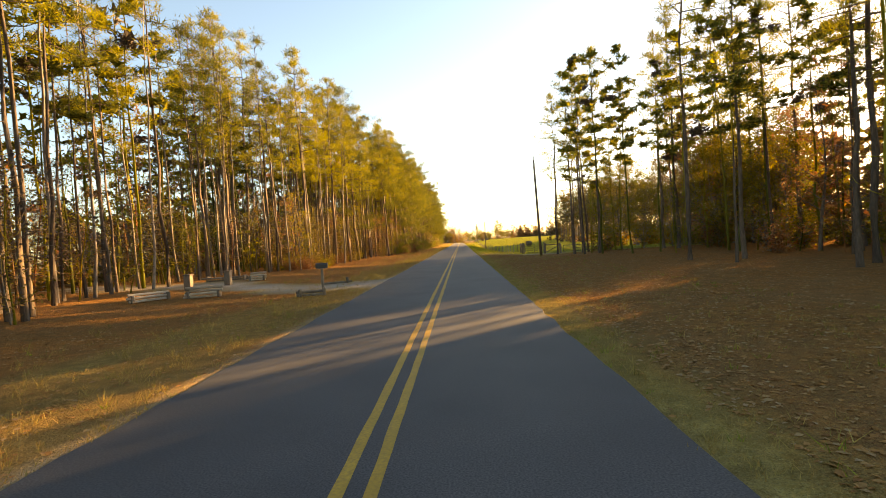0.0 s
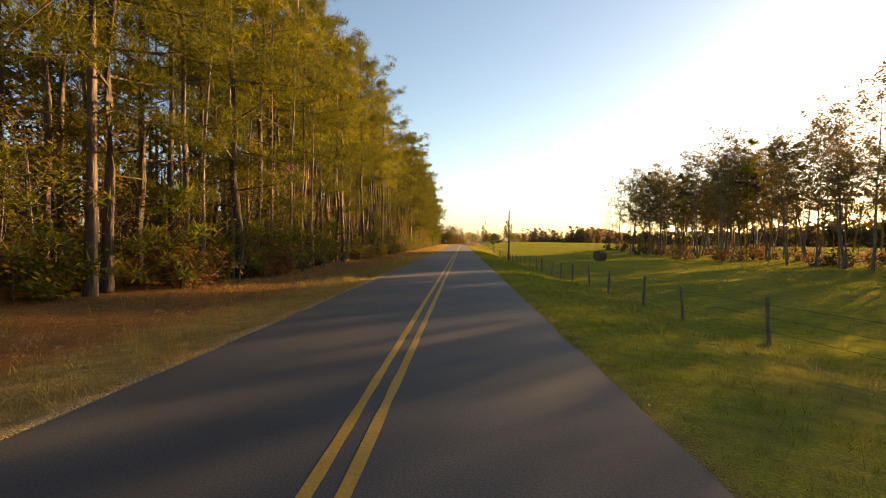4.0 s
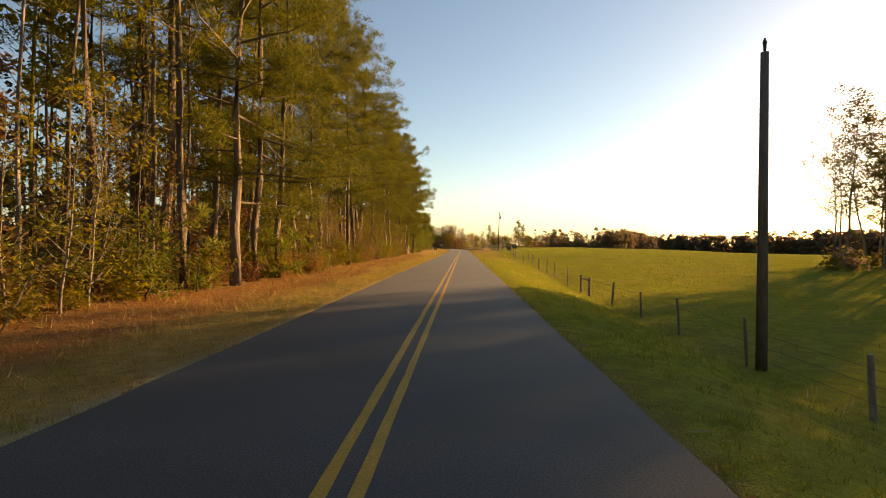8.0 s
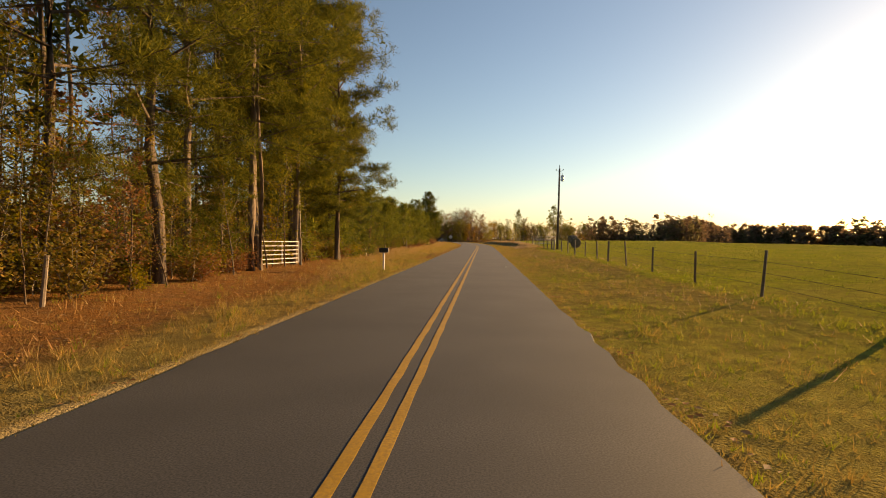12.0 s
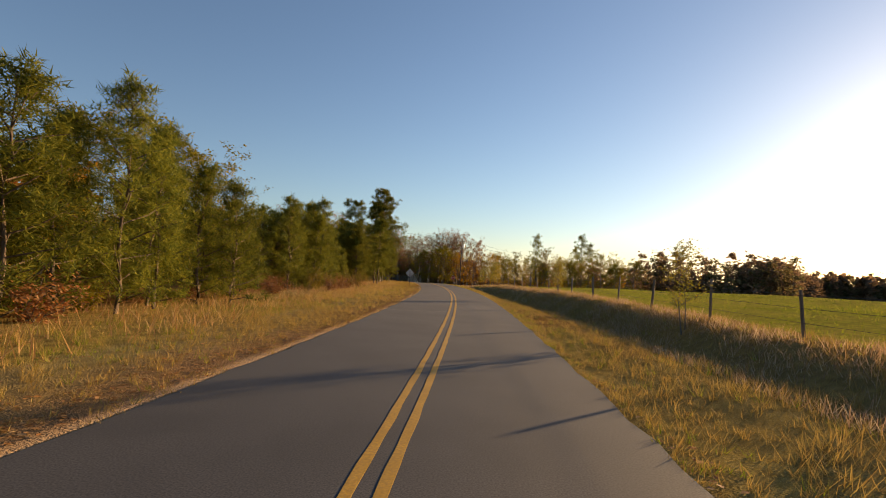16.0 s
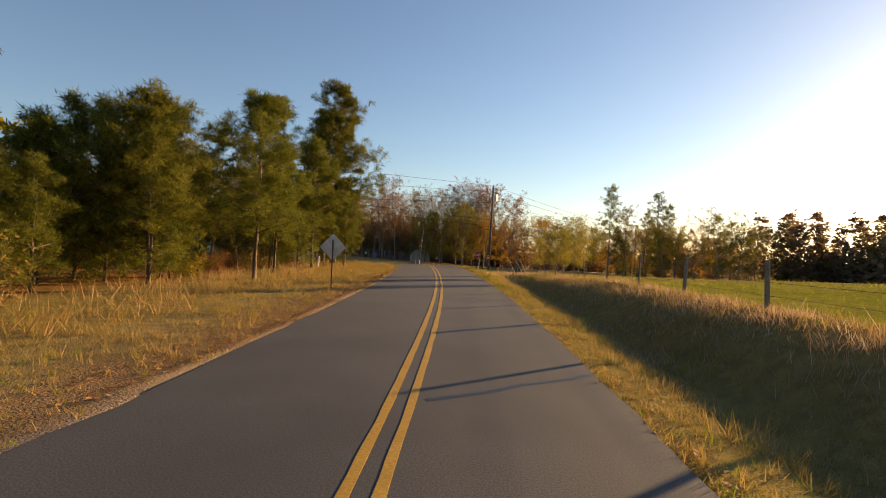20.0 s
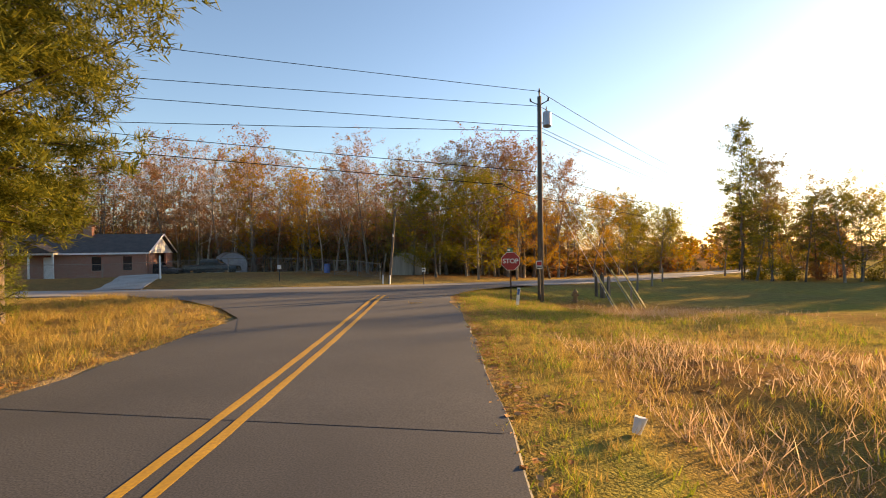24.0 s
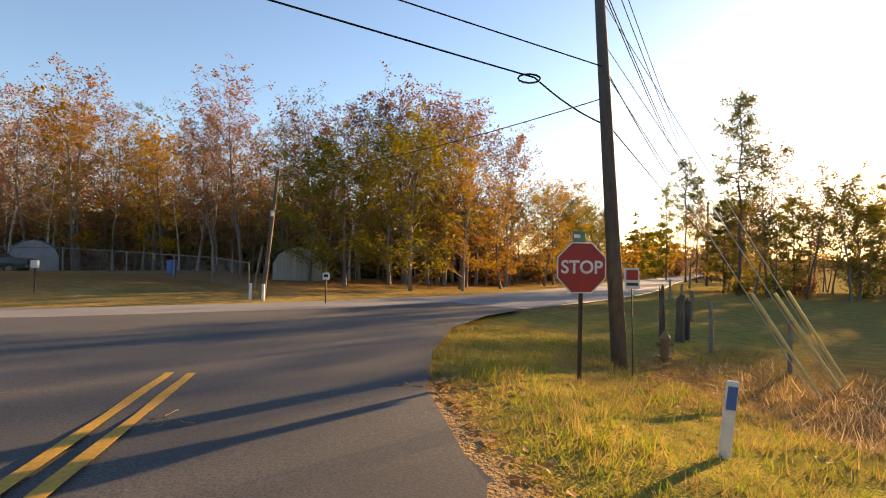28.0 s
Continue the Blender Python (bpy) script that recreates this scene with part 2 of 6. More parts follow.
WHITE = surface("white_paint", (0.72, 0.71, 0.68), (0.8, 0.79, 0.76), 0.5, 20, 2, bump=0.1, depth=0.002, c=(0.55, 0.53, 0.5))
BLACK = surface("black_paint", (0.015, 0.015, 0.016), (0.03, 0.03, 0.03), 0.45, 30, 3, bump=0.1, depth=0.002)
GRAVEL = surface("gravel", (0.36, 0.33, 0.30), (0.52, 0.49, 0.45), 0.9, 25, 1.0, bump=1.0, depth=0.03, c=(0.28, 0.24, 0.2))


def ground_material():
    m = bpy.data.materials.new("ground")
    nt, ns, bs = nodes_of(m)
    at = nt.nodes.new("ShaderNodeAttribute")
    at.attribute_name = "cover"
    sep = nt.nodes.new("ShaderNodeSeparateColor")
    nt.links.new(at.outputs["Color"], sep.inputs["Color"])
    f1, f2 = noise_node(nt, 6.0, 6), noise_node(nt, 0.35, 4)
    f3, f4 = noise_node(nt, 28.0, 4), noise_node(nt, 75.0, 4, 0.3, 0.7)
    clump = noise_node(nt, 2.4, 5, 0.38, 0.6)
    dry = mix_node(nt, mix_node(nt, (0.27, 0.185, 0.06), (0.50, 0.36, 0.13), f1), (0.30, 0.205, 0.06), f2)
    dry = mix_node(nt, dry, mix_node(nt, (0.16, 0.115, 0.045), (0.52, 0.39, 0.16), f4), f3)
    green = mix_node(nt, mix_node(nt, (0.17, 0.21, 0.025), (0.38, 0.39, 0.045), f1), (0.44, 0.37, 0.075), f2)
    green = mix_node(nt, green, mix_node(nt, (0.10, 0.13, 0.02), (0.42, 0.42, 0.06), f4), f3)
    litter = mix_node(nt, mix_node(nt, (0.22, 0.085, 0.03), (0.44, 0.19, 0.055), f1), (0.30, 0.15, 0.07), f2)
    litter = mix_node(nt, litter, mix_node(nt, (0.12, 0.055, 0.028), (0.52, 0.27, 0.10), f4), f3)
    bare = mix_node(nt, mix_node(nt, (0.52, 0.47, 0.41), (0.36, 0.30, 0.24), f4), (0.36, 0.29, 0.21), f2)
    stain = nt.nodes.new("ShaderNodeMath")
    stain.operation = "MULTIPLY"
    stain.inputs[1].default_value = 0.35
    nt.links.new(clump, stain.inputs[0])
    col = mix_node(nt, dry, green, sep.outputs[1])
    col = mix_node(nt, col, litter, sep.outputs[0])
    col = mix_node(nt, col, (0.13, 0.095, 0.045), stain.outputs[0])
    col = mix_node(nt, col, bare, sep.outputs[2])
    nt.links.new(col, bs.inputs["Base Color"])
    bs.inputs["Roughness"].default_value = 0.95
    bs.inputs["Specular IOR Level"].default_value = 0.0
    bump_node(nt, bs, f3, 0.8, 0.045)
    return m


# ---- mesh helpers ----
def mesh_object(name, verts, faces, material, parent=None, smooth=False):
    me = bpy.data.meshes.new(name)
    me.from_pydata(verts, [], faces)
    me.materials.append(material)
    if smooth:
        me.polygons.foreach_set("use_smooth", [True] * len(me.polygons))
    me.update()
    ob = new(name, me)
    ob.parent = parent
    return ob


def part(name, bm, material, parent, label="", smooth=False):
    me = bpy.data.meshes.new(name)
    bmesh.ops.recalc_face_normals(bm, faces=bm.faces)
    bm.to_mesh(me)
    bm.free()
    me.materials.append(material)
    if smooth:
        me.polygons.foreach_set("use_smooth", [True] * len(me.polygons))
    ob = new(name, me)
    ob.parent = parent
    if label:
        ob["label"] = label
    return ob


def box(bm, cx, cy, cz, sx, sy, sz, rot=None, bevel=0.0):
    m = Matrix.Translation((cx, cy, cz)) @ (rot if rot else Matrix()) @ Matrix.Diagonal((sx, sy, sz, 1))
    made = bmesh.ops.create_cube(bm, size=1, matrix=m)["verts"]
    if bevel:
        edges = list({e for v in made for e in v.link_edges})
        bmesh.ops.bevel(bm, geom=edges, offset=bevel, segments=1, affect="EDGES")
    return bm


def rod(bm, a, b, r1, r2=None, sides=8):
    """A tapered round bar from a to b."""
    a, b = Vector(a), Vector(b)
    d = b - a
    m = Matrix.Translation((a + b) / 2) @ d.to_track_quat("Z", "Y").to_matrix().to_4x4()
    bmesh.ops.create_cone(bm, cap_ends=True, segments=sides, radius1=r1, radius2=r1 if r2 is None else r2, depth=d.length, matrix=m)
    return bm


def thing(name, x, y, z, label, category, group="", kind=""):
    ob = new(name)
    ob.location = (x, y, z)
    return tagged(ob, label, category, group, kind)


def tube(verts, faces, pts, radii, sides=6):
    """Adds a tapered tube through pts to the lists."""
    base = len(verts)
    for i, (p, r) in enumerate(zip(pts, radii)):
        p = Vector(p)
        d = Vector(pts[min(i + 1, len(pts) - 1)]) - Vector(pts[max(i - 1, 0)])
        q = d.to_track_quat("Z", "Y") if d.length > 1e-6 else Euler().to_quaternion()
        for k in range(sides):
            a = 2 * math.pi * k / sides
            verts.append(tuple(p + q @ Vector((math.cos(a) * r, math.sin(a) * r, 0))))
    for i in range(len(pts) - 1):
        for k in range(sides):
            a, b = base + i * sides + k, base + i * sides + (k + 1) % sides
            faces.append((a, b, b + sides, a + sides))


# ---- the ground ----
def cover_of(x, y):
    """Leaf litter, green grass and bare soil at a place."""
    u = x - road_x(y)
    n = noise.noise((x * 0.15, y * 0.15, 0)) * 0.5 + noise.noise((x * 0.5, y * 0.5, 5)) * 0.3
    litter = green = bare = 0.0
    if 15 < y < 40 and -34 < u < -3:
        d = abs(y - lerp_table(-x, [(3, 26.0), (8, 26.4), (16, 29.8), (30, 36)]))
        w = 1.9 + 1.2 * max(0, 1 - (-u - 3) / 5) + n
        if d < w:
            return 0.0, 0.2, min(1, (w + 0.2 - d) * 1.2)
    if 58 < y < 67 and 3 < u < 14:
        d = abs(y - 62.6 + 0.12 * (u - 3))
        if d < 2.2 + n * 1.5:
            return 0.15 + 0.3 * max(0, n), 0.3, max(0, min(1, (2.4 + n * 1.5 - d) * 0.8) * (0.62 + n))
    if y > 396 and cross_dist(x, y) > 3:
        d = cross_dist(x, y)
        green = n * 0.6 if x > -14 else n * 0.25
        litter = min(1, max(0, (d - 6 + n * 5) / 4)) if x > -24 else max(0.72 + n * 0.5, min(1, (d - 22) / 5))
        return litter, max(0, min(1, green)), 0.15 * max(0, n)
    if u < -ROAD_L:
        v = -u - ROAD_L
        edge = lerp_table(y, [(0, 3.0), (18, 3.2), (45, 2.4), (70, 1.9), (150, 2.2), (240, 2.2), (258, 6), (275, 11), (390, 9)])
        litter = min(1, max(0, (v - edge + n * 2.2) / 1.4 + 0.3))
        if y < 56:
            litter = max(litter, 0.45 + n)
        green = 0.02 + n * 0.5 if y < 60 else 0.08 + n * 0.9 if y < 260 else 0.08 + n * 0.7
        if y > 262 and v < 2.6:
            litter = max(litter, min(0.85, (2.6 - v) * 0.45 + n * 1.1))
        if y > 384:
            litter, green = 0.3 + n, 0.05
        bare = max(0, 0.6 - v / 0.9) * 0.7 + (0.25 if y > 285 and v < 3.5 else 0) * max(0, 0.5 + n)
    elif u > ROAD_R:
        v = u - ROAD_R
        green = (0.95 - 0.8 * min(1, max(0, (y - 374) / 12))) + n * 0.9 if u > 8 else lerp_table(y, [(0, 0.08), (50, 0.12), (66, 0.6), (100, 0.95), (205, 0.9), (228, 0.5), (250, 0.28), (290, 0.12), (360, 0.16), (380, 0.36), (400, 0.5)]) + n * (0.8 if y < 290 else 0.4)
        if y < 62:
            litter = min(1, max(0, (v - 0.3 + n * 2.0) / 1.3)) * min(1, max(0, (64 - y) / 5))
        elif y < 72:
            bare = max(0, 0.5 - abs(y - 62.5) / 5) * (1 + n)
        if y > 376 and v < 12:
            litter = max(litter, min(0.8, max(0, 0.15 - n * 1.6) + max(0, 0.6 - v / 0.7)))
        bare += max(0, 0.5 - v / 0.8) * 0.6
        if 318 < y < 376 and 0.6 < v < 2.8:
            litter = max(litter, min(0.9, max(0, n * 2.2 - 0.1)))
        if 290 < y < 380 and 3.2 < v < 6.5:
            green, litter = 0.03 + n * 0.2, 0.4 + n * 0.6
        elif 312 < y < 392 and 1.4 < v <= 3.2:
            green, litter = green * 0.35, max(litter, 0.3 + n * 0.6)
    return max(0, min(1, litter)), max(0, min(1, green)), max(0, min(1, bare))


def spaced(stops):
    out = []
    for (a, b, step) in stops:
        v = a
        while v < b - 1e-6:
            out.append(v)
            v += step
    return out + [stops[-1][1]]


def build_ground():
    ys = spaced([(-2600, -600, 500), (-600, -100, 100), (-100, -20, 10), (-20, 380, 1.6), (380, 440, 1.0), (440, 520, 8), (520, 900, 38), (900, 3400, 500)])
    us = spaced([(-2600, -600, 500), (-600, -120, 80), (-120, -40, 10), (-40, -12, 2), (-12, -3.1, 0.42), (-3.1, 2.82, 1.0), (2.82, 11, 0.4), (11, 26, 1.5), (26, 60, 5), (60, 300, 20), (300, 600, 75), (600, 2600, 500)])
    verts, faces, cover = [], [], []
    for y in ys:
        for u in us:
            x = road_x(y) + u
            verts.append((x, y, ground_z(x, y)))
            cover.append(cover_of(x, y))
    w = len(us)
    for i in range(len(ys) - 1):
        for k in range(w - 1):
            a = i * w + k
            faces.append((a, a + 1, a + w + 1, a + w))
    ob = mesh_object("ground", verts, faces, ground_material(), smooth=True)
    layer = ob.data.color_attributes.new("cover", "FLOAT_COLOR", "POINT")
    layer.data.foreach_set("color", [c for row in cover for c in (*row, 1.0)])
    return tagged(ob, "grass verges, fallen leaves and pasture beside the road", "ground", kind="structure")


build_ground()


def ribbon(name, pts, halves, z_of, material, lift=0.0, wave=0.0, thick=0.05, skirt=0.03):
    """A strip along pts with its left and right widths, a crowned top and a low edge face."""
    verts, faces = [], []
    n = len(pts)
    for i, (x, y) in enumerate(pts):
        a, b = pts[max(0, i - 1)], pts[min(n - 1, i + 1)]
        dx, dy = b[0] - a[0], b[1] - a[1]
        s = math.hypot(dx, dy)
        nx, ny = dy / s, -dx / s
        l, r = halves(i) if callable(halves) else halves
        l += noise.noise((x * 1.3, y * 1.3, 1)) * wave
        r += noise.noise((x * 1.3, y * 1.3, 9)) * wave
        for k, o in enumerate((-l - skirt, -l, (r - l) / 2, r, r + skirt)):
            px, py = x + nx * o, y + ny * o
            verts.append((px, py, z_of(px, py) + lift - (thick if k in (0, 4) else 0)))
    for i in range(n - 1):
        for k in range(4):
            a = i * 5 + k
            faces.append((a, a + 1, a + 6, a + 5))
    return mesh_object(name, verts, faces, material)


def road_z(x, y):
    return tilt(y)


ROAD_PTS = [(road_x(y), y) for y in spaced([(-300, -20, 20), (-20, 395, 0.8)])]
tagged(ribbon("road", ROAD_PTS, (ROAD_L, ROAD_R), road_z, ASPHALT, wave=0.10), "dark grey asphalt country road with worn edges", "road", kind="structure")


def smooth_line(pts, step=1.5):
    out = []
    for i in range(len(pts) - 1):
        p0, p1, p2, p3 = (Vector(pts[max(0, min(len(pts) - 1, i + k))]) for k in (-1, 0, 1, 2))
        n = max(2, int((p2 - p1).length / step))
        for k in range(n):
            t = k / n
            out.append(tuple(0.5 * (2 * p1 + (p2 - p0) * t + (2 * p0 - 5 * p1 + 4 * p2 - p3) * t * t + (3 * p1 - p0 - 3 * p2 + p3) * t ** 3)))
    return out + [pts[-1]]


CROSS_PTS = smooth_line(CROSS, 2.0)
tagged(ribbon("crossing_road", CROSS_PTS, (3.3, 3.3), road_z, ASPHALT_OLD, lift=0.0, wave=0.08), "grey asphalt crossing road, lighter and older", "road", kind="structure")


def junction():
    """The flared mouth of the road at the crossing."""
    left = [(road_x(386) - 3.1, 386), (-9.2, 389), (-9.9, 391.2), (-11.2, 393.4), (-13.2, 395.6), (-16.0, 397.8), (-20.5, 400.2), (-26, 402)]
    far = [(-24, 404.2), (-16, 407.4), (-10.5, 411), (-6, 415.2)]
    right = [(-3.6, 412.3), (-5.2, 409.6), (-6.3, 406.4), (-6.7, 403.2), (-6.75, 400.8), (-6.45, 398.8), (-5.85, 397.2), (-5.6, 395.4), (road_x(386) + 2.82, 386)]
    pts = left + far + right
    return mesh_object("road_mouth", [(x, y, tilt(y) + 0.004) for x, y in pts], [tuple(range(len(pts)))], ASPHALT)


tagged(junction(), "flared asphalt mouth of the road at the junction", "road", kind="structure")

for side, off in (("a", -0.178), ("b", 0.09)):
    line = ribbon("centre_line", [(road_x(y) + off + 0.035, y) for y in spaced([(-300, -20, 20), (-20, 401.4, 0.3)])], (0.052, 0.052), road_z, YELLOW, lift=0.006, wave=0.016, thick=0.001, skirt=0.004)
    tagged(line, "worn solid yellow centre line on the asphalt", "road marking", "double centre line", "structure")


# ---- trees ----
def leaf_cloud(verts, faces, centre, radius, count, length, width, rng, flat=0.7, droop=0.0, needle=False):
    """Small separate blades round a twig's end; needles spray out of it."""
    cx, cy, cz = centre
    for _ in range(count):
        k = 0.3 if needle else 0.5
        px, py, pz = (rng.gauss(0, radius * k) for _ in range(3))
        a, e = rng.uniform(0, 2 * math.pi), rng.uniform(-0.6, 1.0) - droop
        L, W = length * rng.uniform(0.6, 1.3), width * rng.uniform(0.7, 1.3)
        d = Vector((math.cos(a) * math.cos(e), math.sin(a) * math.cos(e), math.sin(e)))
        s = Vector((-math.sin(a), math.cos(a), rng.uniform(-0.8, 0.8))).normalized()
        p = Vector((cx + px, cy + py, cz + pz * flat))
        b = len(verts)
        if needle:
            p += d * L * 0.25
            verts.extend((tuple(p - s * W), tuple(p + s * W), tuple(p + d * L)))
            faces.append((b, b + 1, b + 2))
            continue
        verts.extend((tuple(p - s * W * 0.5), tuple(p + d * L * 0.5 - s * W), tuple(p + d * L), tuple(p + d * L * 0.5 + s * W)))
        faces.append((b, b + 1, b + 2, b + 3))


def wander(rng, p, d, n, step, bend, lift=0.0):
    pts, d = [Vector(p)], Vector(d).normalized()
    for _ in range(n):
        d = (d + Vector((rng.gauss(0, bend), rng.gauss(0, bend), rng.gauss(0, bend) + lift))).normalized()
        pts.append(pts[-1] + d * step)
    return pts




def finish_tree(name, tv, tf, cv, cf, bark, leaf, label, category, group):
    root = thing(name, 0, 0, -500, label, category, group)
    mesh_object("trunk", tv, tf, bark, root, smooth=True)
    if cf:
        mesh_object("crown", cv, cf, leaf, root)
    return root


def pine(rng, h, bare, spread, radius, tufts, leaf, label, group, per=9, bark=None, blade=(0.34, 0.035), name="pine_tree", low=False, round_top=0.6, bunch=7, puff=0.10, rise=0.0):
    """A pine: leaning stem, dead snags on the bare part, level limbs with needle tufts along their outer halves."""
    tv, tf, cv, cf = [], [], [], []
    n = 4 if low else 9
    lean = (rng.gauss(0, 0.022), rng.gauss(0, 0.022))
    stem = [Vector((lean[0] * h * (i / n) + rng.gauss(0, 0.06) * (i > 0), lean[1] * h * (i / n) + rng.gauss(0, 0.06) * (i > 0), h * i / n - 0.3 * (i == 0))) for i in range(n + 1)]
    tube(tv, tf, stem, [radius * (1.25 if i == 0 else 1 - 0.85 * i / n) for i in range(n + 1)], 4 if low else 7)

    def on_stem(z):
        k = max(0, min(n - 1e-4, z / h * n))
        i = int(k)
        return stem[i].lerp(stem[i + 1], k - i)
    for _ in range(0 if low else int(h * bare * 0.6)):
        z = rng.uniform(0.15, 1) * h * bare
        a = rng.uniform(0, 6.28)
        p = wander(rng, on_stem(z), (math.cos(a), math.sin(a), rng.uniform(-0.2, 0.35)), 3, rng.uniform(0.15, 0.6), 0.25)
        tube(tv, tf, p, [0.022, 0.016, 0.01, 0.005], 3)
    limbs = max(6, int(tufts / bunch))
    for i in range(limbs):
        k = (i + rng.random()) / limbs
        z = h * (bare + (1 - bare) * k * 0.97)
        a = i * 2.4 + rng.uniform(-0.5, 0.5)
        L = spread * min(1, 0.62 + k * 1.6) * (1 - k) ** round_top * rng.uniform(0.5, 1.15) + 0.3
        up = -0.12 + rise + 0.75 * k * k + rng.uniform(-0.15, 0.2)
        p = wander(rng, on_stem(z), (math.cos(a), math.sin(a), up), 4, L / 4, 0.14, 0.03)
        if not low:
            tube(tv, tf, p[::2], [0.05 * radius / 0.15, 0.025, 0.006], 3)
        for t in range(bunch):
            q = p[1].lerp(p[2], rng.random()) if t < 2 else p[2].lerp(p[3], rng.random()) if t < bunch // 2 else p[3].lerp(p[4], rng.random() * 1.1)
            q = q + Vector((rng.gauss(0, 0.32), rng.gauss(0, 0.32), rng.gauss(0.08, puff))) * (0.35 + L * 0.22)
            leaf_cloud(cv, cf, q, 0.30 + L * 0.05, per, blade[0], blade[1], rng, needle=not low)
    leaf_cloud(cv, cf, stem[-1] - Vector((0, 0, 0.3)), 0.5, per * 2, blade[0] * 0.8, blade[1], rng, 1.5, needle=not low)
    return finish_tree(name, tv, tf, cv, cf, bark or BARK, leaf, label, "tree", group)


def broadleaf(rng, h, spread, radius, leaf, leaves, label, group, bare=0.22, bark=None, size=(0.22, 0.075), limbs=15, twigs=4, fine=0, name="broadleaf_tree", low=False, full=0.42, loose=0.68):
    """A deciduous tree: a tapering stem, rising limbs with twigs, and leaves in small clumps along them."""
    tv, tf, cv, cf, ends = [], [], [], [], []
    n = 5 if low else 8
    stem = wander(rng, (0, 0, -0.3), (rng.gauss(0, 0.05), rng.gauss(0, 0.05), 1), n, h * 0.95 / n, 0.06, 0.05)
    tube(tv, tf, stem, [radius * (1.3 if i == 0 else 1 - 0.9 * i / n) for i in range(n + 1)], 4 if low else 6)
    for i in range(limbs):
        k = (i + rng.random()) / limbs
        s = (bare + (0.98 - bare) * k) * n
        j = min(n - 1, int(s))
        p0 = stem[j].lerp(stem[j + 1], s - j)
        a = i * 2.4 + rng.uniform(-0.6, 0.6)
        L = spread * full * (0.35 + 1.45 * math.sin(math.pi * min(1, 0.16 + 0.76 * k)) ** 0.8) * rng.uniform(0.65, 1.25)
        up = 0.45 + 1.1 * k + rng.uniform(-0.2, 0.25)
        p = wander(rng, p0, (math.cos(a), math.sin(a), up), 4, L / 4, 0.16, 0.06)
        r = max(0.012, radius * 0.42 * (1 - 0.75 * k))
        tube(tv, tf, p[::2], [r, r * 0.55, 0.006], 3)
        ends.append(p)
        for t in range(twigs):
            q = p[1 + t % 3].lerp(p[2 + t % 3], rng.random())
            b = a + rng.uniform(-1.3, 1.3)
            w = wander(rng, q, (math.cos(b), math.sin(b), rng.uniform(0.1, 1.1)), 2, L * rng.uniform(0.15, 0.28), 0.2)
            if not low:
                tube(tv, tf, (w[0], w[2]), [r * 0.4, 0.004], 3)
            ends.append(w)
            for _ in range(fine):
                b += rng.uniform(-1.2, 1.2)
                f0 = w[0].lerp(w[2], rng.uniform(0.2, 1))
                tube(tv, tf, (f0, f0 + Vector((math.cos(b), math.sin(b), rng.uniform(0.2, 1.4))) * L * rng.uniform(0.1, 0.24)), [0.009, 0.003], 3)
    if leaves and low:
        for _ in range(leaves // 8):
            k, a = rng.random(), rng.uniform(0, 6.28)
            w = spread * full * 1.25 * math.sin(math.pi * (0.10 + 0.82 * k)) ** 0.7 * (0.8 + 0.25 * math.sin(3 * a + 9 * k)) * math.sqrt(rng.uniform(0.15, 1))
            z = h * (bare + (1.0 - bare) * k)
            q = stem[min(n, int(z / h * n))]
            leaf_cloud(cv, cf, (q.x + math.cos(a) * w, q.y + math.sin(a) * w, z), 0.6, 8, size[0], size[1], rng, 0.9, 0.2)
    elif leaves:
        for p in ends:
            for _ in range(max(1, round(leaves / len(ends) / 8))):
                q = p[rng.randint(1, len(p) - 1)]
                leaf_cloud(cv, cf, q + Vector((rng.gauss(0, 0.28), rng.gauss(0, 0.28), rng.gauss(-0.05, 0.25))) * loose, 0.46 * loose, 8, size[0], size[1], rng, 0.9, 0.2)
    return finish_tree(name, tv, tf, cv, cf, bark or BARK_GREY, leaf, label, "tree", group)


def shrub(rng, h, w, leaf, count, label, group="bushes"):
    tv, tf, cv, cf = [], [], [], []
    for i in range(9):
        a = i * 2.4 + rng.random()
        p = wander(rng, (rng.gauss(0, 0.1), rng.gauss(0, 0.1), -0.1), (math.cos(a) * w / h * 0.6, math.sin(a) * w / h * 0.6, 1), 4, h * rng.uniform(0.14, 0.24), 0.22)
        tube(tv, tf, p, [0.02, 0.016, 0.012, 0.008, 0.004], 3)
        for q in p[1:]:
            leaf_cloud(cv, cf, q, 0.3 * w, max(2, count // 36), 0.12 if count > 200 else 0.42, 0.045 if count > 200 else 0.19, rng, 0.8)
    root = thing("bush", 0, 0, -500, label, "bush", group)
    mesh_object("stem", tv, tf, BARK_GREY, root)
    mesh_object("foliage", cv, cf, leaf, root)
    return root


PINE_LABEL = "tall pine with a bare brown trunk and green-gold needles"
rng = random.Random(11)
BARE_LABEL = "bare autumn tree with a few brown leaves"
# most tall crowns take the needle copy with sunlight put into its colour
TALL = [pine(rng, rng.uniform(19, 22), 0.45, 3.4, rng.uniform(0.14, 0.19), 200, PINE if i == 2 else PINE_SUNLIT, PINE_LABEL, "roadside pines", per=22, blade=(0.37, 0.024), bunch=8, puff=0.25) for i in range(5)]
EDGE = [pine(rng, rng.uniform(18, 21), (0.30, 0.14, 0.26, 0.2)[i], 6.2, 0.19, 400, PINE, "broad roadside pine with low drooping green limbs", "roadside pines", per=60, blade=(0.34, 0.017), round_top=0.36, bunch=15, puff=0.2, rise=0.04) for i in range(4)]
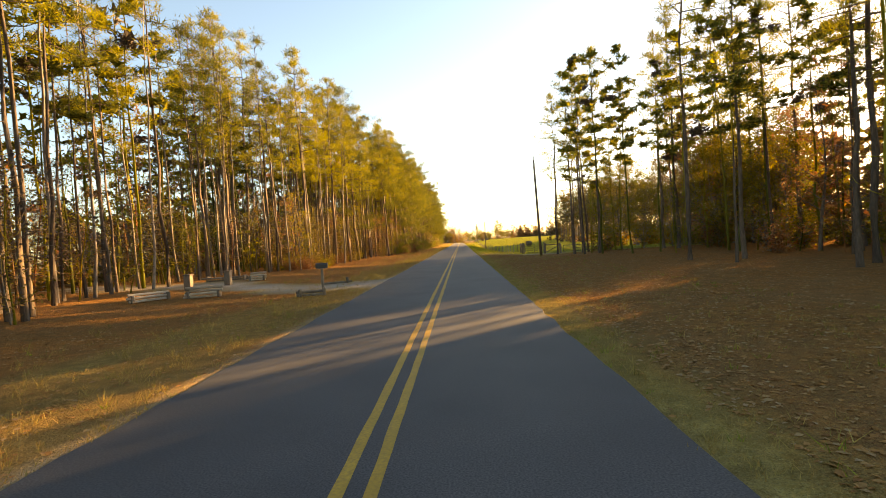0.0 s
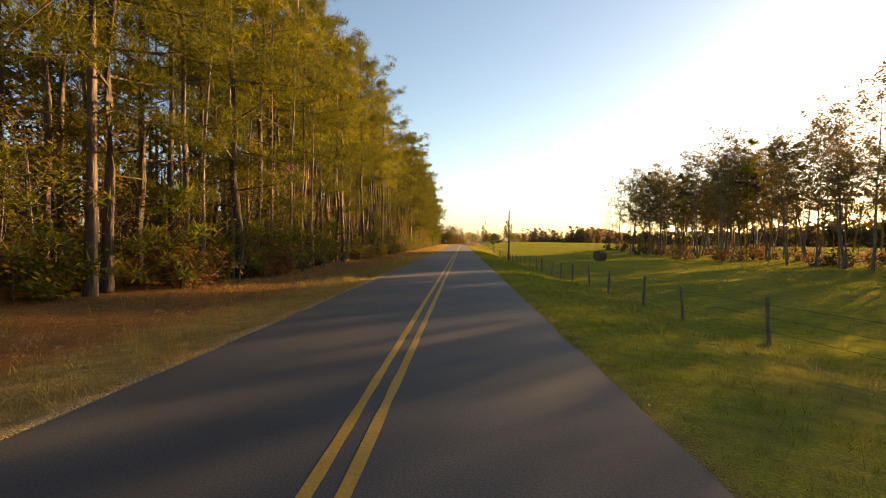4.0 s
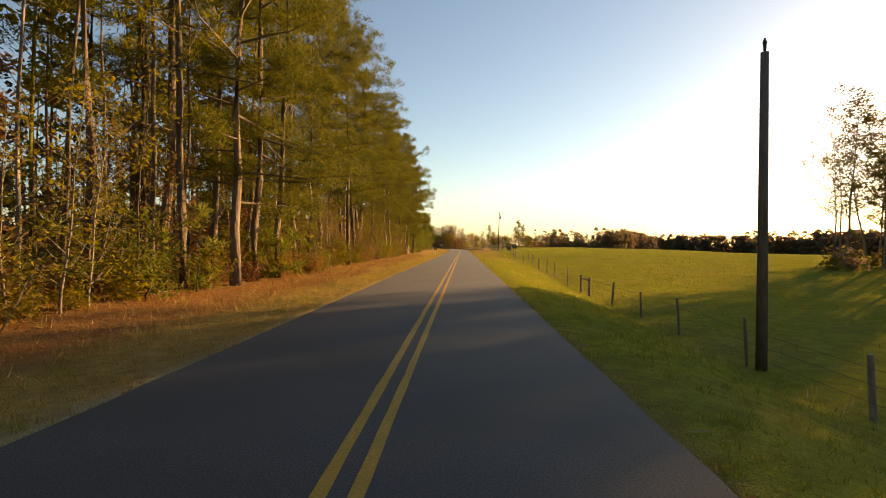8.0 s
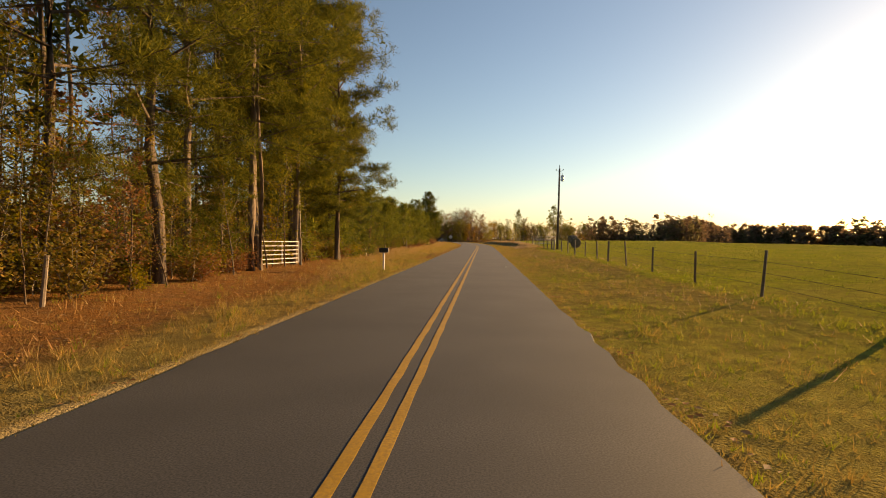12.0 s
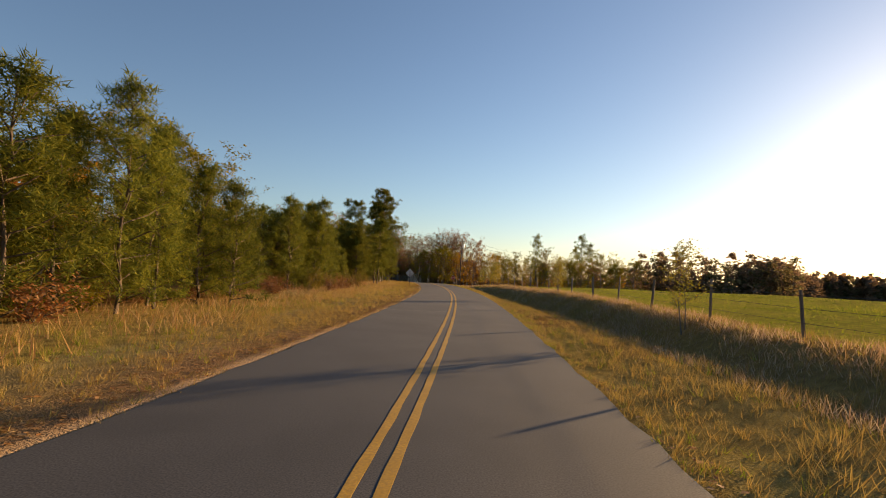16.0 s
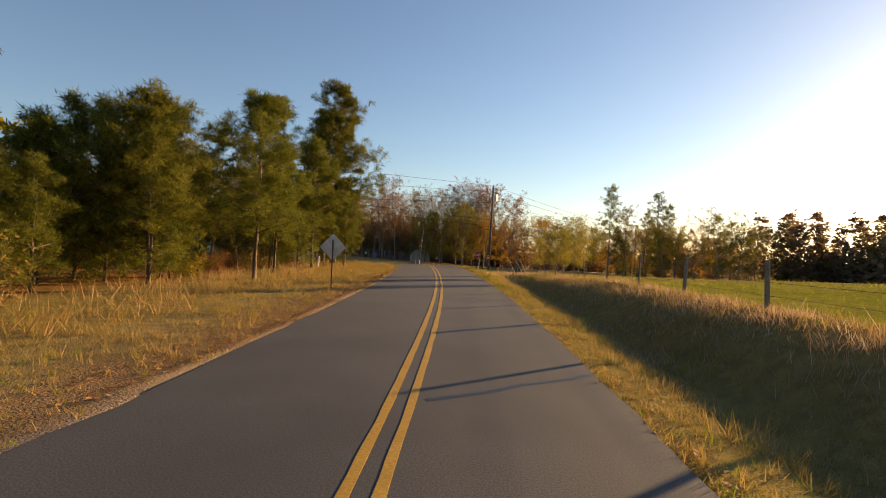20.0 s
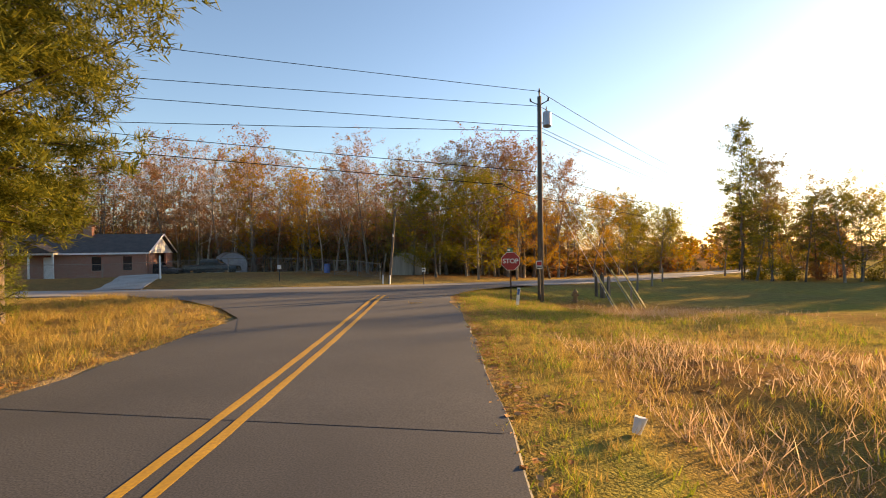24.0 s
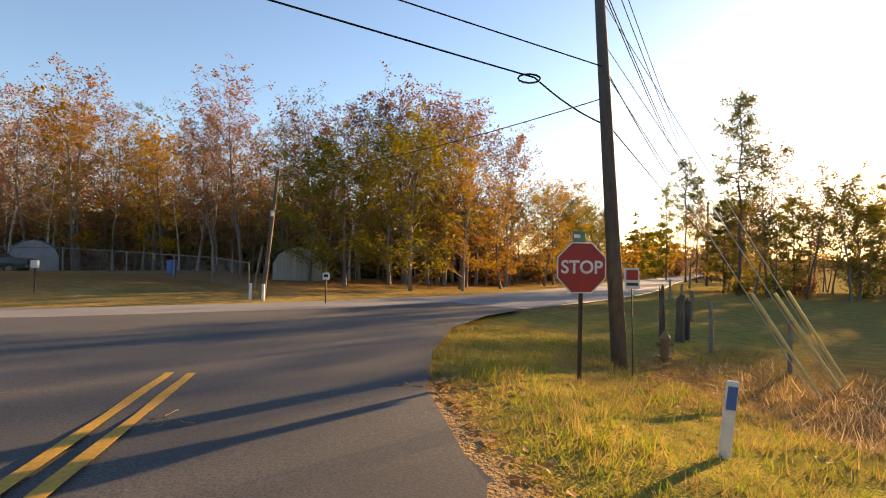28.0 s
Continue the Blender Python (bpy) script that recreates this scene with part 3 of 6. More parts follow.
OLD_PINE = [pine(rng, 17, 0.2, 5.0, 0.20, 720, PINE, "large old pine with a rounded clumpy green crown", "junction pines", per=60, blade=(0.34, 0.026), round_top=0.34, bunch=15, puff=0.26, rise=0.15) for i in range(3)]
THIN = [pine(rng, rng.uniform(16, 19), 0.52, 2.2, rng.uniform(0.08, 0.115), 70, PINE_SUNLIT if i % 2 else PINE, "slender forest pine with a bare pale trunk", "forest trees", per=16, bark=BARK_GREY if i % 2 else BARK, blade=(0.36, 0.026), name="slender_pine") for i in range(5)]
YOUNGS = [pine(rng, rng.uniform(5.5, 7.5), 0.05, 2.0, 0.08, 230, YOUNG, "young bushy green pine beside the road", "young pines", per=46, blade=(0.25, 0.02), name="young_pine", round_top=0.62, puff=0.3, rise=0.35) for i in range(4)]
MIDPINE = [pine(rng, rng.uniform(9.5, 11), 0.25, 3.5, 0.13, 520, PINE if i else YOUNG, "half-grown pine with a bare lower trunk and clumpy crown", "junction pines", per=52, blade=(0.30, 0.024), round_top=0.4, bunch=11, puff=0.3, rise=0.25) for i in range(3)]
SEEDLING = [pine(rng, rng.uniform(1.8, 3.6), 0.04, 1.1, 0.03, 42, YOUNG, "small bushy pine seedling at the wood's edge", "pine seedlings", per=12, blade=(0.34, 0.035), name="pine_seedling", round_top=0.6) for i in range(3)]
BARE = [broadleaf(rng, rng.uniform(13, 16), 4.2, 0.12, (OAK_RUST, SHRUB, OAK_RUST, OAK_GREEN)[i], (350, 1300, 1700, 1300)[i], BARE_LABEL, "autumn woods", name="bare_tree", bark=BARK_PALE if i == 0 else None, bare=0.35, limbs=15, twigs=4, fine=3, size=(0.15, 0.06)) for i in range(4)]
STEMS = [broadleaf(rng, rng.uniform(6, 10), 2.0, 0.045, (SHRUB, OAK_GREEN, OAK_RUST, SHRUB, OAK_GREEN)[i], 200, "slender leafless understory sapling with pale brown twigs", "understory saplings", name="bare_sapling", bare=0.12, limbs=13, twigs=4, fine=1, size=(0.14, 0.055), bark=BARK_GREY if i % 2 else BARK) for i in range(5)]
GREEN_OAK = [broadleaf(rng, rng.uniform(11, 13), 7.2, 0.17, OAK_GREEN, 7000, "broadleaf tree with yellow-green autumn leaves", "autumn woods", size=(0.22, 0.105), bare=0.1, limbs=24, twigs=6, loose=0.8) for i in range(3)]
GOLD_OAK = [broadleaf(rng, rng.uniform(10, 12), 5, 0.15, OAK_GOLD, 4200, "broadleaf tree with golden autumn leaves", "autumn woods", size=(0.19, 0.08), bare=0.12, limbs=20) for i in range(3)]
RUST_OAK = [broadleaf(rng, rng.uniform(12, 15), 5.4, 0.16, OAK_RUST, 3400, "half-bare broadleaf tree with rust-red leaves", "autumn woods", size=(0.19, 0.08), bare=0.2, limbs=20, fine=1) for i in range(3)]
PASTURE = [broadleaf(rng, rng.uniform(14, 17), 5.4, 0.15, PASTURE_BACKLIT, 1900, "pasture tree with thinning brown-green leaves", "pasture trees", size=(0.27, 0.12), bare=0.33, limbs=17, twigs=4, loose=0.8) for i in range(3)]
SAPLING = [broadleaf(rng, rng.uniform(4.6, 5.6), 1.6, 0.05, SAPLING_LEAF, 2300, "slender sapling with sparse pale gold-green leaves", "saplings", size=(0.10, 0.05), name="sapling", bare=0.3, limbs=18, twigs=5, fine=1, loose=0.55) for i in range(3)]
WHIP = [broadleaf(rng, rng.uniform(4.2, 5.0), 1.5, 0.04, SAPLING_LEAF, 260, "slender nearly leafless sapling on the ditch bank", "saplings", size=(0.10, 0.05), name="sapling", bare=0.3, limbs=16, twigs=4, fine=2, loose=0.4) for i in range(2)]
BUSHES = [shrub(rng, rng.uniform(1.4, 2.4), 1.2, (SHRUB, OAK_GREEN, OAK_RUST)[i], 900, "tangled roadside bush with green and brown leaves") for i in range(3)]
FAR_PINE = [pine(rng, 17, 0.25, 3.4, 0.16, 42, PINE if i else PINE_SUNLIT, PINE_LABEL, "", per=4, blade=(0.9, 0.24), low=True, round_top=0.45) for i in range(2)]
FAR_SLIM = [pine(rng, 16, 0.5, 2.2, 0.09, 21, PINE if i else PINE_SUNLIT, PINE_LABEL, "", per=5, blade=(0.66, 0.15), bark=BARK_GREY if i else BARK, low=True) for i in range(3)]
FAR_OAK = [broadleaf(rng, 12, 6, 0.14, leaf, 296, "far tree", "", size=(1.05, 0.46), limbs=9, twigs=1, bare=0.06, low=True) for leaf in (OAK_GREEN, OAK_RUST, SHRUB, OAK_GOLD)]
FAR_CLUMP = [broadleaf(rng, rng.uniform(10.5, 13.5), 6.4, 0.14, leaf, 232, "far tree", "", size=(1.25, 0.54), limbs=6, twigs=0, bare=0.02, low=True) for leaf in (FAR_GREEN, FAR_BROWN, FAR_BROWN, FAR_GREEN, FAR_BROWN)]
LINE_TREE = [broadleaf(rng, rng.uniform(15, 18), 6.0, 0.16, leaf, 440, "far tree", "", size=(0.95, 0.40), limbs=6, twigs=0, bare=0.12, low=True) for leaf in (FAR_GREEN, FAR_BROWN, FAR_BROWN)]
HAZE_TREE = [broadleaf(rng, rng.uniform(14.5, 17), 7.0, 0.16, leaf, 176, "far tree", "", size=(1.7, 0.8), limbs=5, twigs=0, bare=0.05, low=True) for leaf in (FAR_BROWN, FAR_GREEN, FAR_BROWN)]
FAR_BARE = [broadleaf(rng, 14, 4.4, 0.11, OAK_RUST, count, "far tree", "", size=(0.34, 0.14), limbs=14, twigs=2, bare=0.3, low=True) for count in (120, 260)]
FAR_BRUSH = [shrub(rng, 2.0, 1.8, FAR_BROWN if i else FAR_GREEN, 110, "far bush") for i in range(2)]
FAR_BUSH = [shrub(rng, 2.0, 1.6, SHRUB if i else OAK_RUST, 110, "far bush") for i in range(2)]
FLAGPINE = [pine(random.Random(77 + i), 16.5, 0.42, 2.4, 0.17, 300, PINE, "tall pine with a bare trunk and a dense dark crown", "junction pines", per=16, blade=(0.41, 0.05), round_top=0.25, bunch=8, puff=0.35, rise=0.1) for i in range(2)]
PROTOTYPES = FLAGPINE + TALL + EDGE + OLD_PINE + MIDPINE + SEEDLING + THIN + YOUNGS + BARE + STEMS + GREEN_OAK + GOLD_OAK + RUST_OAK + SAPLING + WHIP + BUSHES + PASTURE + FAR_PINE + FAR_SLIM + FAR_OAK + FAR_CLUMP + LINE_TREE + HAZE_TREE + FAR_BARE + FAR_BRUSH + FAR_BUSH


def plant(kinds, x, y, scale=1.0, turn=None, lean=0.0):
    src = kinds[R.randrange(len(kinds))]
    turn = R.uniform(0, 360) if turn is None else turn
    ob = copy_thing(src, pose(x, y, ground_z(x, y) - 0.02, lean, 0, turn))
    s = scale
    ob.scale = (s, s, s)
    return ob


def join_trees(name, spots, label):
    """Many far or hidden trees as one joined mesh."""
    vs, fs, mi, mats, base = [], [], [], [], 0
    for src, m in spots:
        for child in src.children:
            me = child.data
            co = np.empty(len(me.vertices) * 3)
            me.vertices.foreach_get("co", co)
            co = co.reshape(-1, 3) @ np.array(m.to_3x3()).T + np.array(m.translation)
            idx = np.empty(len(me.loops), dtype=np.int32)
            me.loops.foreach_get("vertex_index", idx)
            vs.append(co)
            fs.append(idx.reshape(-1, 4) + base)
            if me.materials[0] not in mats:
                mats.append(me.materials[0])
            mi.append(np.full(len(me.polygons), mats.index(me.materials[0]), dtype=np.int32))
            base += len(co)
    co, quads, which = np.concatenate(vs), np.concatenate(fs), np.concatenate(mi)
    me = bpy.data.meshes.new(name)
    me.vertices.add(len(co))
    me.vertices.foreach_set("co", co.ravel())
    me.loops.add(quads.size)
    me.loops.foreach_set("vertex_index", quads.ravel())
    me.polygons.add(len(quads))
    me.polygons.foreach_set("loop_start", np.arange(0, quads.size, 4, dtype=np.int32))
    for mat in mats:
        me.materials.append(mat)
    me.polygons.foreach_set("material_index", which)
    me.update()
    return tagged(new(name, me), label, "woods", kind="stuff")


def place(kinds, x, y, scale, turn=None):
    src = kinds[R.randrange(len(kinds))]
    return src, pose(x, y, ground_z(x, y) - 0.05, 0, 0, R.uniform(0, 360)) @ Matrix.Diagonal((scale, scale, scale, 1))


def scatter(kinds, x0, x1, y0, y1, count, lo=0.85, hi=1.15, gap=1.0, keep=None, into=None):
    """Trees at random in a strip given by distances from the road's middle line."""
    done, tries = [], 0
    while len(done) < count and tries < count * 30:
        tries += 1
        u, y = R.uniform(x0, x1), R.uniform(y0, y1)
        if keep and not keep(u, y):
            continue
        if any((u - a) ** 2 + (y - b) ** 2 < gap * gap for a, b in done):
            continue
        done.append((u, y))
        if into is None:
            plant(kinds, road_x(y) + u, y, R.uniform(lo, hi))
        else:
            into.append(place(kinds, road_x(y) + u, y, R.uniform(lo, hi)))


# ---- woods ----
def left_keep(u, y):
    edge = lerp_table(y, [(0, -12.5), (15, -13), (22, -16.5), (35, -16.5), (43, -11.8), (66, -12.2), (84, -10.6), (100, -8.8), (160, -8.6), (250, -9.5), (262, -13)])
    return u < edge


deep = []
scatter(THIN, -14.5, -9, -10, 258, 100, 0.8, 1.15, 1.1, left_keep)
scatter(TALL, -24, -9, -12, 150, 84, 0.9, 1.15, 2.2, left_keep)
scatter(THIN, -20, -12, -12, 74, 95, 0.85, 1.15, 0.9, left_keep)
scatter(THIN, -26, -18, -12, 74, 45, 0.85, 1.15, 0.9, left_keep, deep)
scatter(EDGE, -11.6, -8.6, 170, 250, 32, 0.9, 1.15, 2.7, left_keep)
scatter(EDGE, -12.6, -9.6, 64, 150, 16, 0.95, 1.15, 3.4, left_keep)
scatter(THIN, -13.5, -9.4, 100, 172, 60, 0.85, 1.15, 0.7, left_keep)
scatter(TALL, -13, -9.4, 100, 174, 14, 0.9, 1.1, 2.0, left_keep)
for x, y, s in ((-9.6, 257, 1.05), (-11.2, 252.6, 1.15), (-12.4, 264, 0.9), (-13.5, 259, 1.1), (-13.8, 254, 1.2), (-12.6, 246, 1.15), (-16, 262, 1.0)):
    plant(OLD_PINE, x, y, s)
scatter(TALL, -14, -10.4, 58, 112, 14, 0.9, 1.1, 2.0, left_keep)
scatter(STEMS, -14, -8.8, -8, 130, 80, 0.7, 1.15, 0.9, left_keep)
scatter(STEMS, -20, -13, -8, 130, 90, 0.7, 1.15, 0.9, left_keep, deep)
scatter(STEMS, -14, -8.6, 130, 256, 90, 0.6, 1.0, 0.9, left_keep)
scatter(STEMS, -12.5, -9.2, 200, 245, 46, 0.5, 0.85, 0.6, left_keep)
scatter(SEEDLING, -11.5, -8.0, 70, 256, 90, 0.6, 1.3, 1.3, lambda u, y: left_keep(u, y) and not 243 < y < 253)
scatter(FAR_SLIM + FAR_BARE, -44, -14, -10, 260, 420, 0.85, 1.15, 1.2, lambda u, y: left_keep(u, y) and (u < -26 or y > 70), deep)
scatter(FAR_PINE, -60, -22, -10, 255, 110, 0.8, 1.1, 2.5, left_keep, deep)
scatter(FAR_OAK, -64, -42, -20, 262, 150, 0.55, 0.9, 2.0, left_keep, deep)
scatter(FAR_BUSH + FAR_BRUSH, -34, -16.5, -15, 258, 300, 1.0, 2.0, 1.0, lambda u, y: left_keep(u, y) and (y > 60 or u < -28), deep)
scatter(STEMS, -32, -15, -14, 110, 190, 0.8, 1.2, 0.8, left_keep, deep)
scatter(FAR_CLUMP[:2], -62, -44, -20, 120, 90, 0.5, 0.8, 2.0, None, deep)
scatter(BUSHES, -11.8, -8.4, 66, 250, 110, 0.6, 1.55, 0.9, left_keep)
scatter(BUSHES[:2], -11.8, -8.6, 176, 244, 22, 0.8, 1.5, 1.1, left_keep)
scatter(STEMS, -11.8, -8.8, 178, 244, 50, 0.45, 0.75, 0.5, left_keep)
scatter(BUSHES, -16, -11, 42, 68, 40, 0.5, 1.1, 0.8, left_keep)
scatter(BUSHES, -12, -8.4, 150, 258, 40, 0.6, 1.1, 1.3, lambda u, y: left_keep(u, y) and not 244 < y < 252)
scatter(BUSHES, -14, -9.6, 250.5, 266, 18, 0.7, 1.4, 0.9)
for x, y, s in ((-10.5, 242.4, 0.76), (-11.9, 241.0, 0.8)):
    plant(YOUNGS, x, y, s)
scatter(SEEDLING, -14, -9.4, 250.5, 268, 18, 0.7, 1.3, 1.0)
# shrunken dark pines added to imitate the shade between the trunks
scatter(FAR_PINE, -19, -12.8, 92, 186, 70, 0.22, 0.42, 1.6, left_keep, deep)
scatter(FAR_PINE, -24, -16, 40, 94, 46, 0.2, 0.38, 1.6, left_keep, deep)
join_trees("left_woods", deep, "deep pine woods with slender trunks behind the roadside trees")
# right wood at the start
deep = []
scatter(TALL, 11.5, 30, -5, 62, 40, 0.8, 1.05, 2.2)
scatter(THIN, 11.5, 30, -5, 62, 40, 0.75, 1.0, 1.5, None, deep)
scatter(STEMS, 13, 32, -5, 64, 34, 0.6, 1.0, 1.4, None, deep)
scatter(PASTURE + RUST_OAK + GREEN_OAK, 20, 36, -4, 76, 38, 0.55, 0.85, 2.6)
scatter(BUSHES, 17, 36, -4, 66, 44, 1.2, 2.2, 1.6, None, deep)
scatter(FAR_OAK, 34, 66, -10, 100, 120, 0.85, 1.1, 2, lambda u, y: u > 40 or y < 80, deep)
scatter(FAR_BUSH, 28, 60, -10, 104, 70, 1.2, 2.2, 2, None, deep)
join_trees("right_woods", deep, "dark low woods beyond the leaf-covered bank")
# strip of trees in the pasture
SUNWARD = lambda u, y: y - 0.983 * u < 167
scatter(PASTURE, 35, 64, 98, 152, 42, 0.88, 1.08, 3.0)
scatter(PASTURE, 38, 68, 84, 104, 14, 0.95, 1.12, 2.6)
scatter(PASTURE, 36, 64, 150, 216, 52, 0.95, 1.12, 2.5, SUNWARD)
scatter(PASTURE, 50, 76, 206, 240, 14, 0.9, 1.1, 3.0, lambda u, y: SUNWARD(u, y) and u > 0.47 * (y - 133))
scatter(BARE, 35, 58, 98, 212, 22, 0.75, 1.0, 3.0, SUNWARD)
deep = []
scatter(THIN, 36, 58, 140, 212, 30, 0.75, 0.92, 2.4, SUNWARD, deep)
scatter(STEMS, 35, 58, 98, 214, 30, 0.7, 1.0, 1.6, SUNWARD, deep)
scatter(FAR_BUSH + FAR_BRUSH, 35, 74, 92, 216, 170, 0.6, 1.2, 1.6, SUNWARD, deep)
join_trees("pasture_thicket", deep, "brown thicket and slender pines among the pasture trees")
# young pines on the left
scatter(YOUNGS, -17, -11, 264, 306, 24, 0.85, 1.2, 1.8)
scatter(YOUNGS, -17, -10.8, 303, 325, 22, 0.85, 1.15, 1.4)
scatter(YOUNGS, -17, -12.6, 339, 351, 18, 0.9, 1.12, 1.3)
scatter(YOUNGS, -18.5, -12.2, 351, 361, 11, 0.45, 0.68, 1.4)
scatter(YOUNGS, -17.0, -11.6, 362, 368.5, 12, 0.85, 1.08, 1.2)
for x, y, s in ((-15.0, 375.0, 0.7), (-17.5, 379.5, 0.55), (-15.6, 382.5, 0.9), (-13.3, 369.5, 0.85), (-18.6, 373, 0.6), (-16.8, 386.5, 0.72), (-14.9, 387.8, 0.6), (-19.8, 383, 0.76), (-17.2, 368, 0.8), (-15.2, 364.5, 0.75)):
    plant(MIDPINE, x, y, s)
for x, y, s in ((-17.5, 392.3, 0.98), (-18.9, 393.4, 0.86), (-16.9, 391.0, 0.78), (-21.5, 386.0, 0.8), (-21, 378, 0.55), (-20, 360, 0.5)):
    plant(OLD_PINE, x, y, s)
scatter(YOUNGS, -24, -16.5, 366, 392, 16, 0.6, 0.9, 1.6, lambda u, y: road_x(y) + u < -15.5 and cross_dist(road_x(y) + u, y) < -6)
scatter(STEMS, -18, -11, 262, 388, 26, 0.45, 0.75, 1.5, lambda u, y: not 322 < y < 338)
scatter(BUSHES, -17, -10.0, 262, 392, 60, 0.5, 1.1, 1.4)
for x, y, s in ((-15.6, 389.4, 0.55), (-17.6, 392.3, 0.6), (-20.2, 392.5, 0.6), (-22.5, 393, 0.7)):
    plant(YOUNGS, x, y, s)
scatter(YOUNGS, -18, -8, 380, 397, 16, 0.5, 0.95, 1.6, lambda u, y: road_x(y) + u < -15.9 - 0.3 * max(0, y - 388) and cross_dist(road_x(y) + u, y) < -5)
for x, y, s in ((-31.5, 355, 1.15), (-35, 352, 1.2), (-39.5, 350, 1.25)):
    plant(GREEN_OAK, x, y, s)
deep = []
scatter(FAR_SLIM + FAR_BARE + FAR_OAK + FAR_OAK, -80, -19, 258, 388, 230, 0.5, 0.75, 2.2, lambda u, y: u < -19 - 6 * (322 < y < 334) - 7 * (y > 344), deep)
scatter(FAR_BUSH, -40, -18, 258, 388, 70, 0.9, 1.6, 2.0, lambda u, y: u < -18 - 6 * (322 < y < 334), deep)
join_trees("field_edge_woods", deep, "mixed autumn woods behind the young pines")


def line_points(pts, count, depth):
    total = [math.dist(a, b) for a, b in zip(pts, pts[1:])]
    for _ in range(count):
        d = R.uniform(0, sum(total))
        i = 0
        while d > total[i]:
            d -= total[i]
            i += 1
        k = d / total[i]
        yield pts[i][0] + (pts[i + 1][0] - pts[i][0]) * k + R.gauss(0, depth), pts[i][1] + (pts[i + 1][1] - pts[i][1]) * k + R.gauss(0, depth)


FAR_LINE = [(40, 442), (60, 452), (86, 468), (110, 498), (135, 530), (170, 556), (208, 562), (245, 520), (280, 440), (300, 330), (306, 180), (308, 20)]
far = [place(LINE_TREE, x, y, R.uniform(0.82, 1.12)) for x, y in line_points(FAR_LINE[2:7], 230, 4)]
far += [place(HAZE_TREE, x, y, R.uniform(1.05, 1.4)) for x, y in line_points(FAR_LINE[5:], 520, 7)]
far += [place(HAZE_TREE, x, y, R.uniform(0.85, 1.05)) for x, y in line_points(FAR_LINE[6:10], 260, 6)]
far += [place(LINE_TREE + LINE_TREE + FAR_BARE, x, y, R.uniform(0.62, 0.85)) for x, y in line_points([(46, 462)] + FAR_LINE[1:4], 100, 3)]
far += [place(FAR_BRUSH, x, y, R.uniform(2.6, 4.6)) for x, y in line_points(FAR_LINE[1:7], 250, 3)]
far += [place(FAR_BRUSH, x, y, R.uniform(4.0, 6.0)) for x, y in line_points(FAR_LINE[6:], 220, 5)]
far += [place(FAR_BARE, x, y, s) for x, y, s in ((133, 532, 1.75), (207, 575, 1.7), (96, 478, 1.25), (160, 548, 1.4))]
join_trees("far_treeline", far, "distant line of trees beyond the pasture")

for x, y, s in ((-13.4, 329, 0.75), (-15.2, 331, 0.8), (-12.8, 327.2, 0.7), (-16.2, 328, 0.8), (-14.4, 326.6, 0.72)):
    plant(YOUNGS, x, y, s)

# woods beyond the crossing
deep = []
for x in range(-120, -2, 2):
    for row in range(6):
        px = x + R.uniform(-1.2, 1.2)
        py = lerp_table(px, [(-110, 440), (-60, 448), (-34, 442), (-18, 431), (-6, 429)]) + row * 3.4 + R.uniform(-1.8, 1.8)
        tall = lerp_table(px, [(-110, 1.34), (-60, 1.32), (-42, 1.26), (-28, 0.92), (-14, 0.9), (-4, 0.85)])
        if row == 0:
            plant(BARE + BARE + RUST_OAK + (GOLD_OAK[:1] if px < -25 else []), px, py, R.uniform(0.8, 1.1) * tall)
        elif row == 1:
            plant(BARE, px, py, R.uniform(0.85, 1.08) * tall) if R.random() < 0.66 else plant(THIN[::2] if px < -16 else BARE, px, py, R.uniform(0.74, 0.88) * tall)
        else:
            deep.append(place(FAR_BARE, px, py, R.uniform(0.7, 1.05) * tall))
for x, y in line_points([(-120, 441), (-60, 449), (-34, 443), (-18, 432), (-6, 430)], 110, 1.5):
    deep.append(place(STEMS, x, y + 1, R.uniform(0.6, 1.0)))
for x, y in line_points([(-130, 456), (-60, 464), (-20, 449), (-4, 448)], 190, 3):
    deep.append(place(FAR_CLUMP[2:], x, y + 3, R.uniform(0.5, 0.75)))
for x, y in line_points([(-4, 452), (12, 472), (26, 497)], 16, 2):
    deep.append(place(PASTURE + FAR_OAK[3:], x, y, R.uniform(0.45, 0.7)))
for x, y in line_points([(-130, 450), (-60, 462), (-20, 446), (-4, 444), (8, 464), (24, 494)], 140, 3):
    deep.append(place(FAR_BUSH, x, y, R.uniform(0.9, 1.9)))
for x, y in line_points([(-130, 452), (-60, 458), (-34, 452), (-20, 442), (-6, 441)], 150, 1.5):
    deep.append(place(FAR_BRUSH + FAR_CLUMP[1:3], x, y, R.uniform(0.3, 0.5)) if R.random() < 0.5 else place(FAR_BRUSH, x, y, R.uniform(1.2, 2.2)))
# some brush is swapped for small dark pines, standing in for understory shade
for x, y in line_points([(-130, 457), (-60, 465), (-34, 458), (-20, 449), (-5, 448)], 220, 3):
    deep.append(place(FAR_BARE, x, y, R.uniform(0.6, 0.95)))
    deep.append(place(FAR_BRUSH, x + R.uniform(-2, 2), y + R.uniform(-3, 3), R.uniform(1.4, 2.4)) if R.random() < 0.6 else place(FAR_PINE, x, y, R.uniform(0.35, 0.55)))
for x, y in line_points([(-140, 472), (-60, 480), (-24, 466)], 90, 3):
    deep.append(place(FAR_CLUMP, x, y, R.uniform(0.5, 0.8)))
# more small dark pines, added only to deepen the shade at the wood's base
for x, y in line_points([(-130, 450), (-60, 458), (-34, 452), (-20, 442), (-6, 440)], 150, 2.5):
    deep.append(place(FAR_PINE, x, y + 2, R.uniform(0.3, 0.52)))
join_trees("crossing_woods", deep, "autumn woods behind the house and the crossing road")
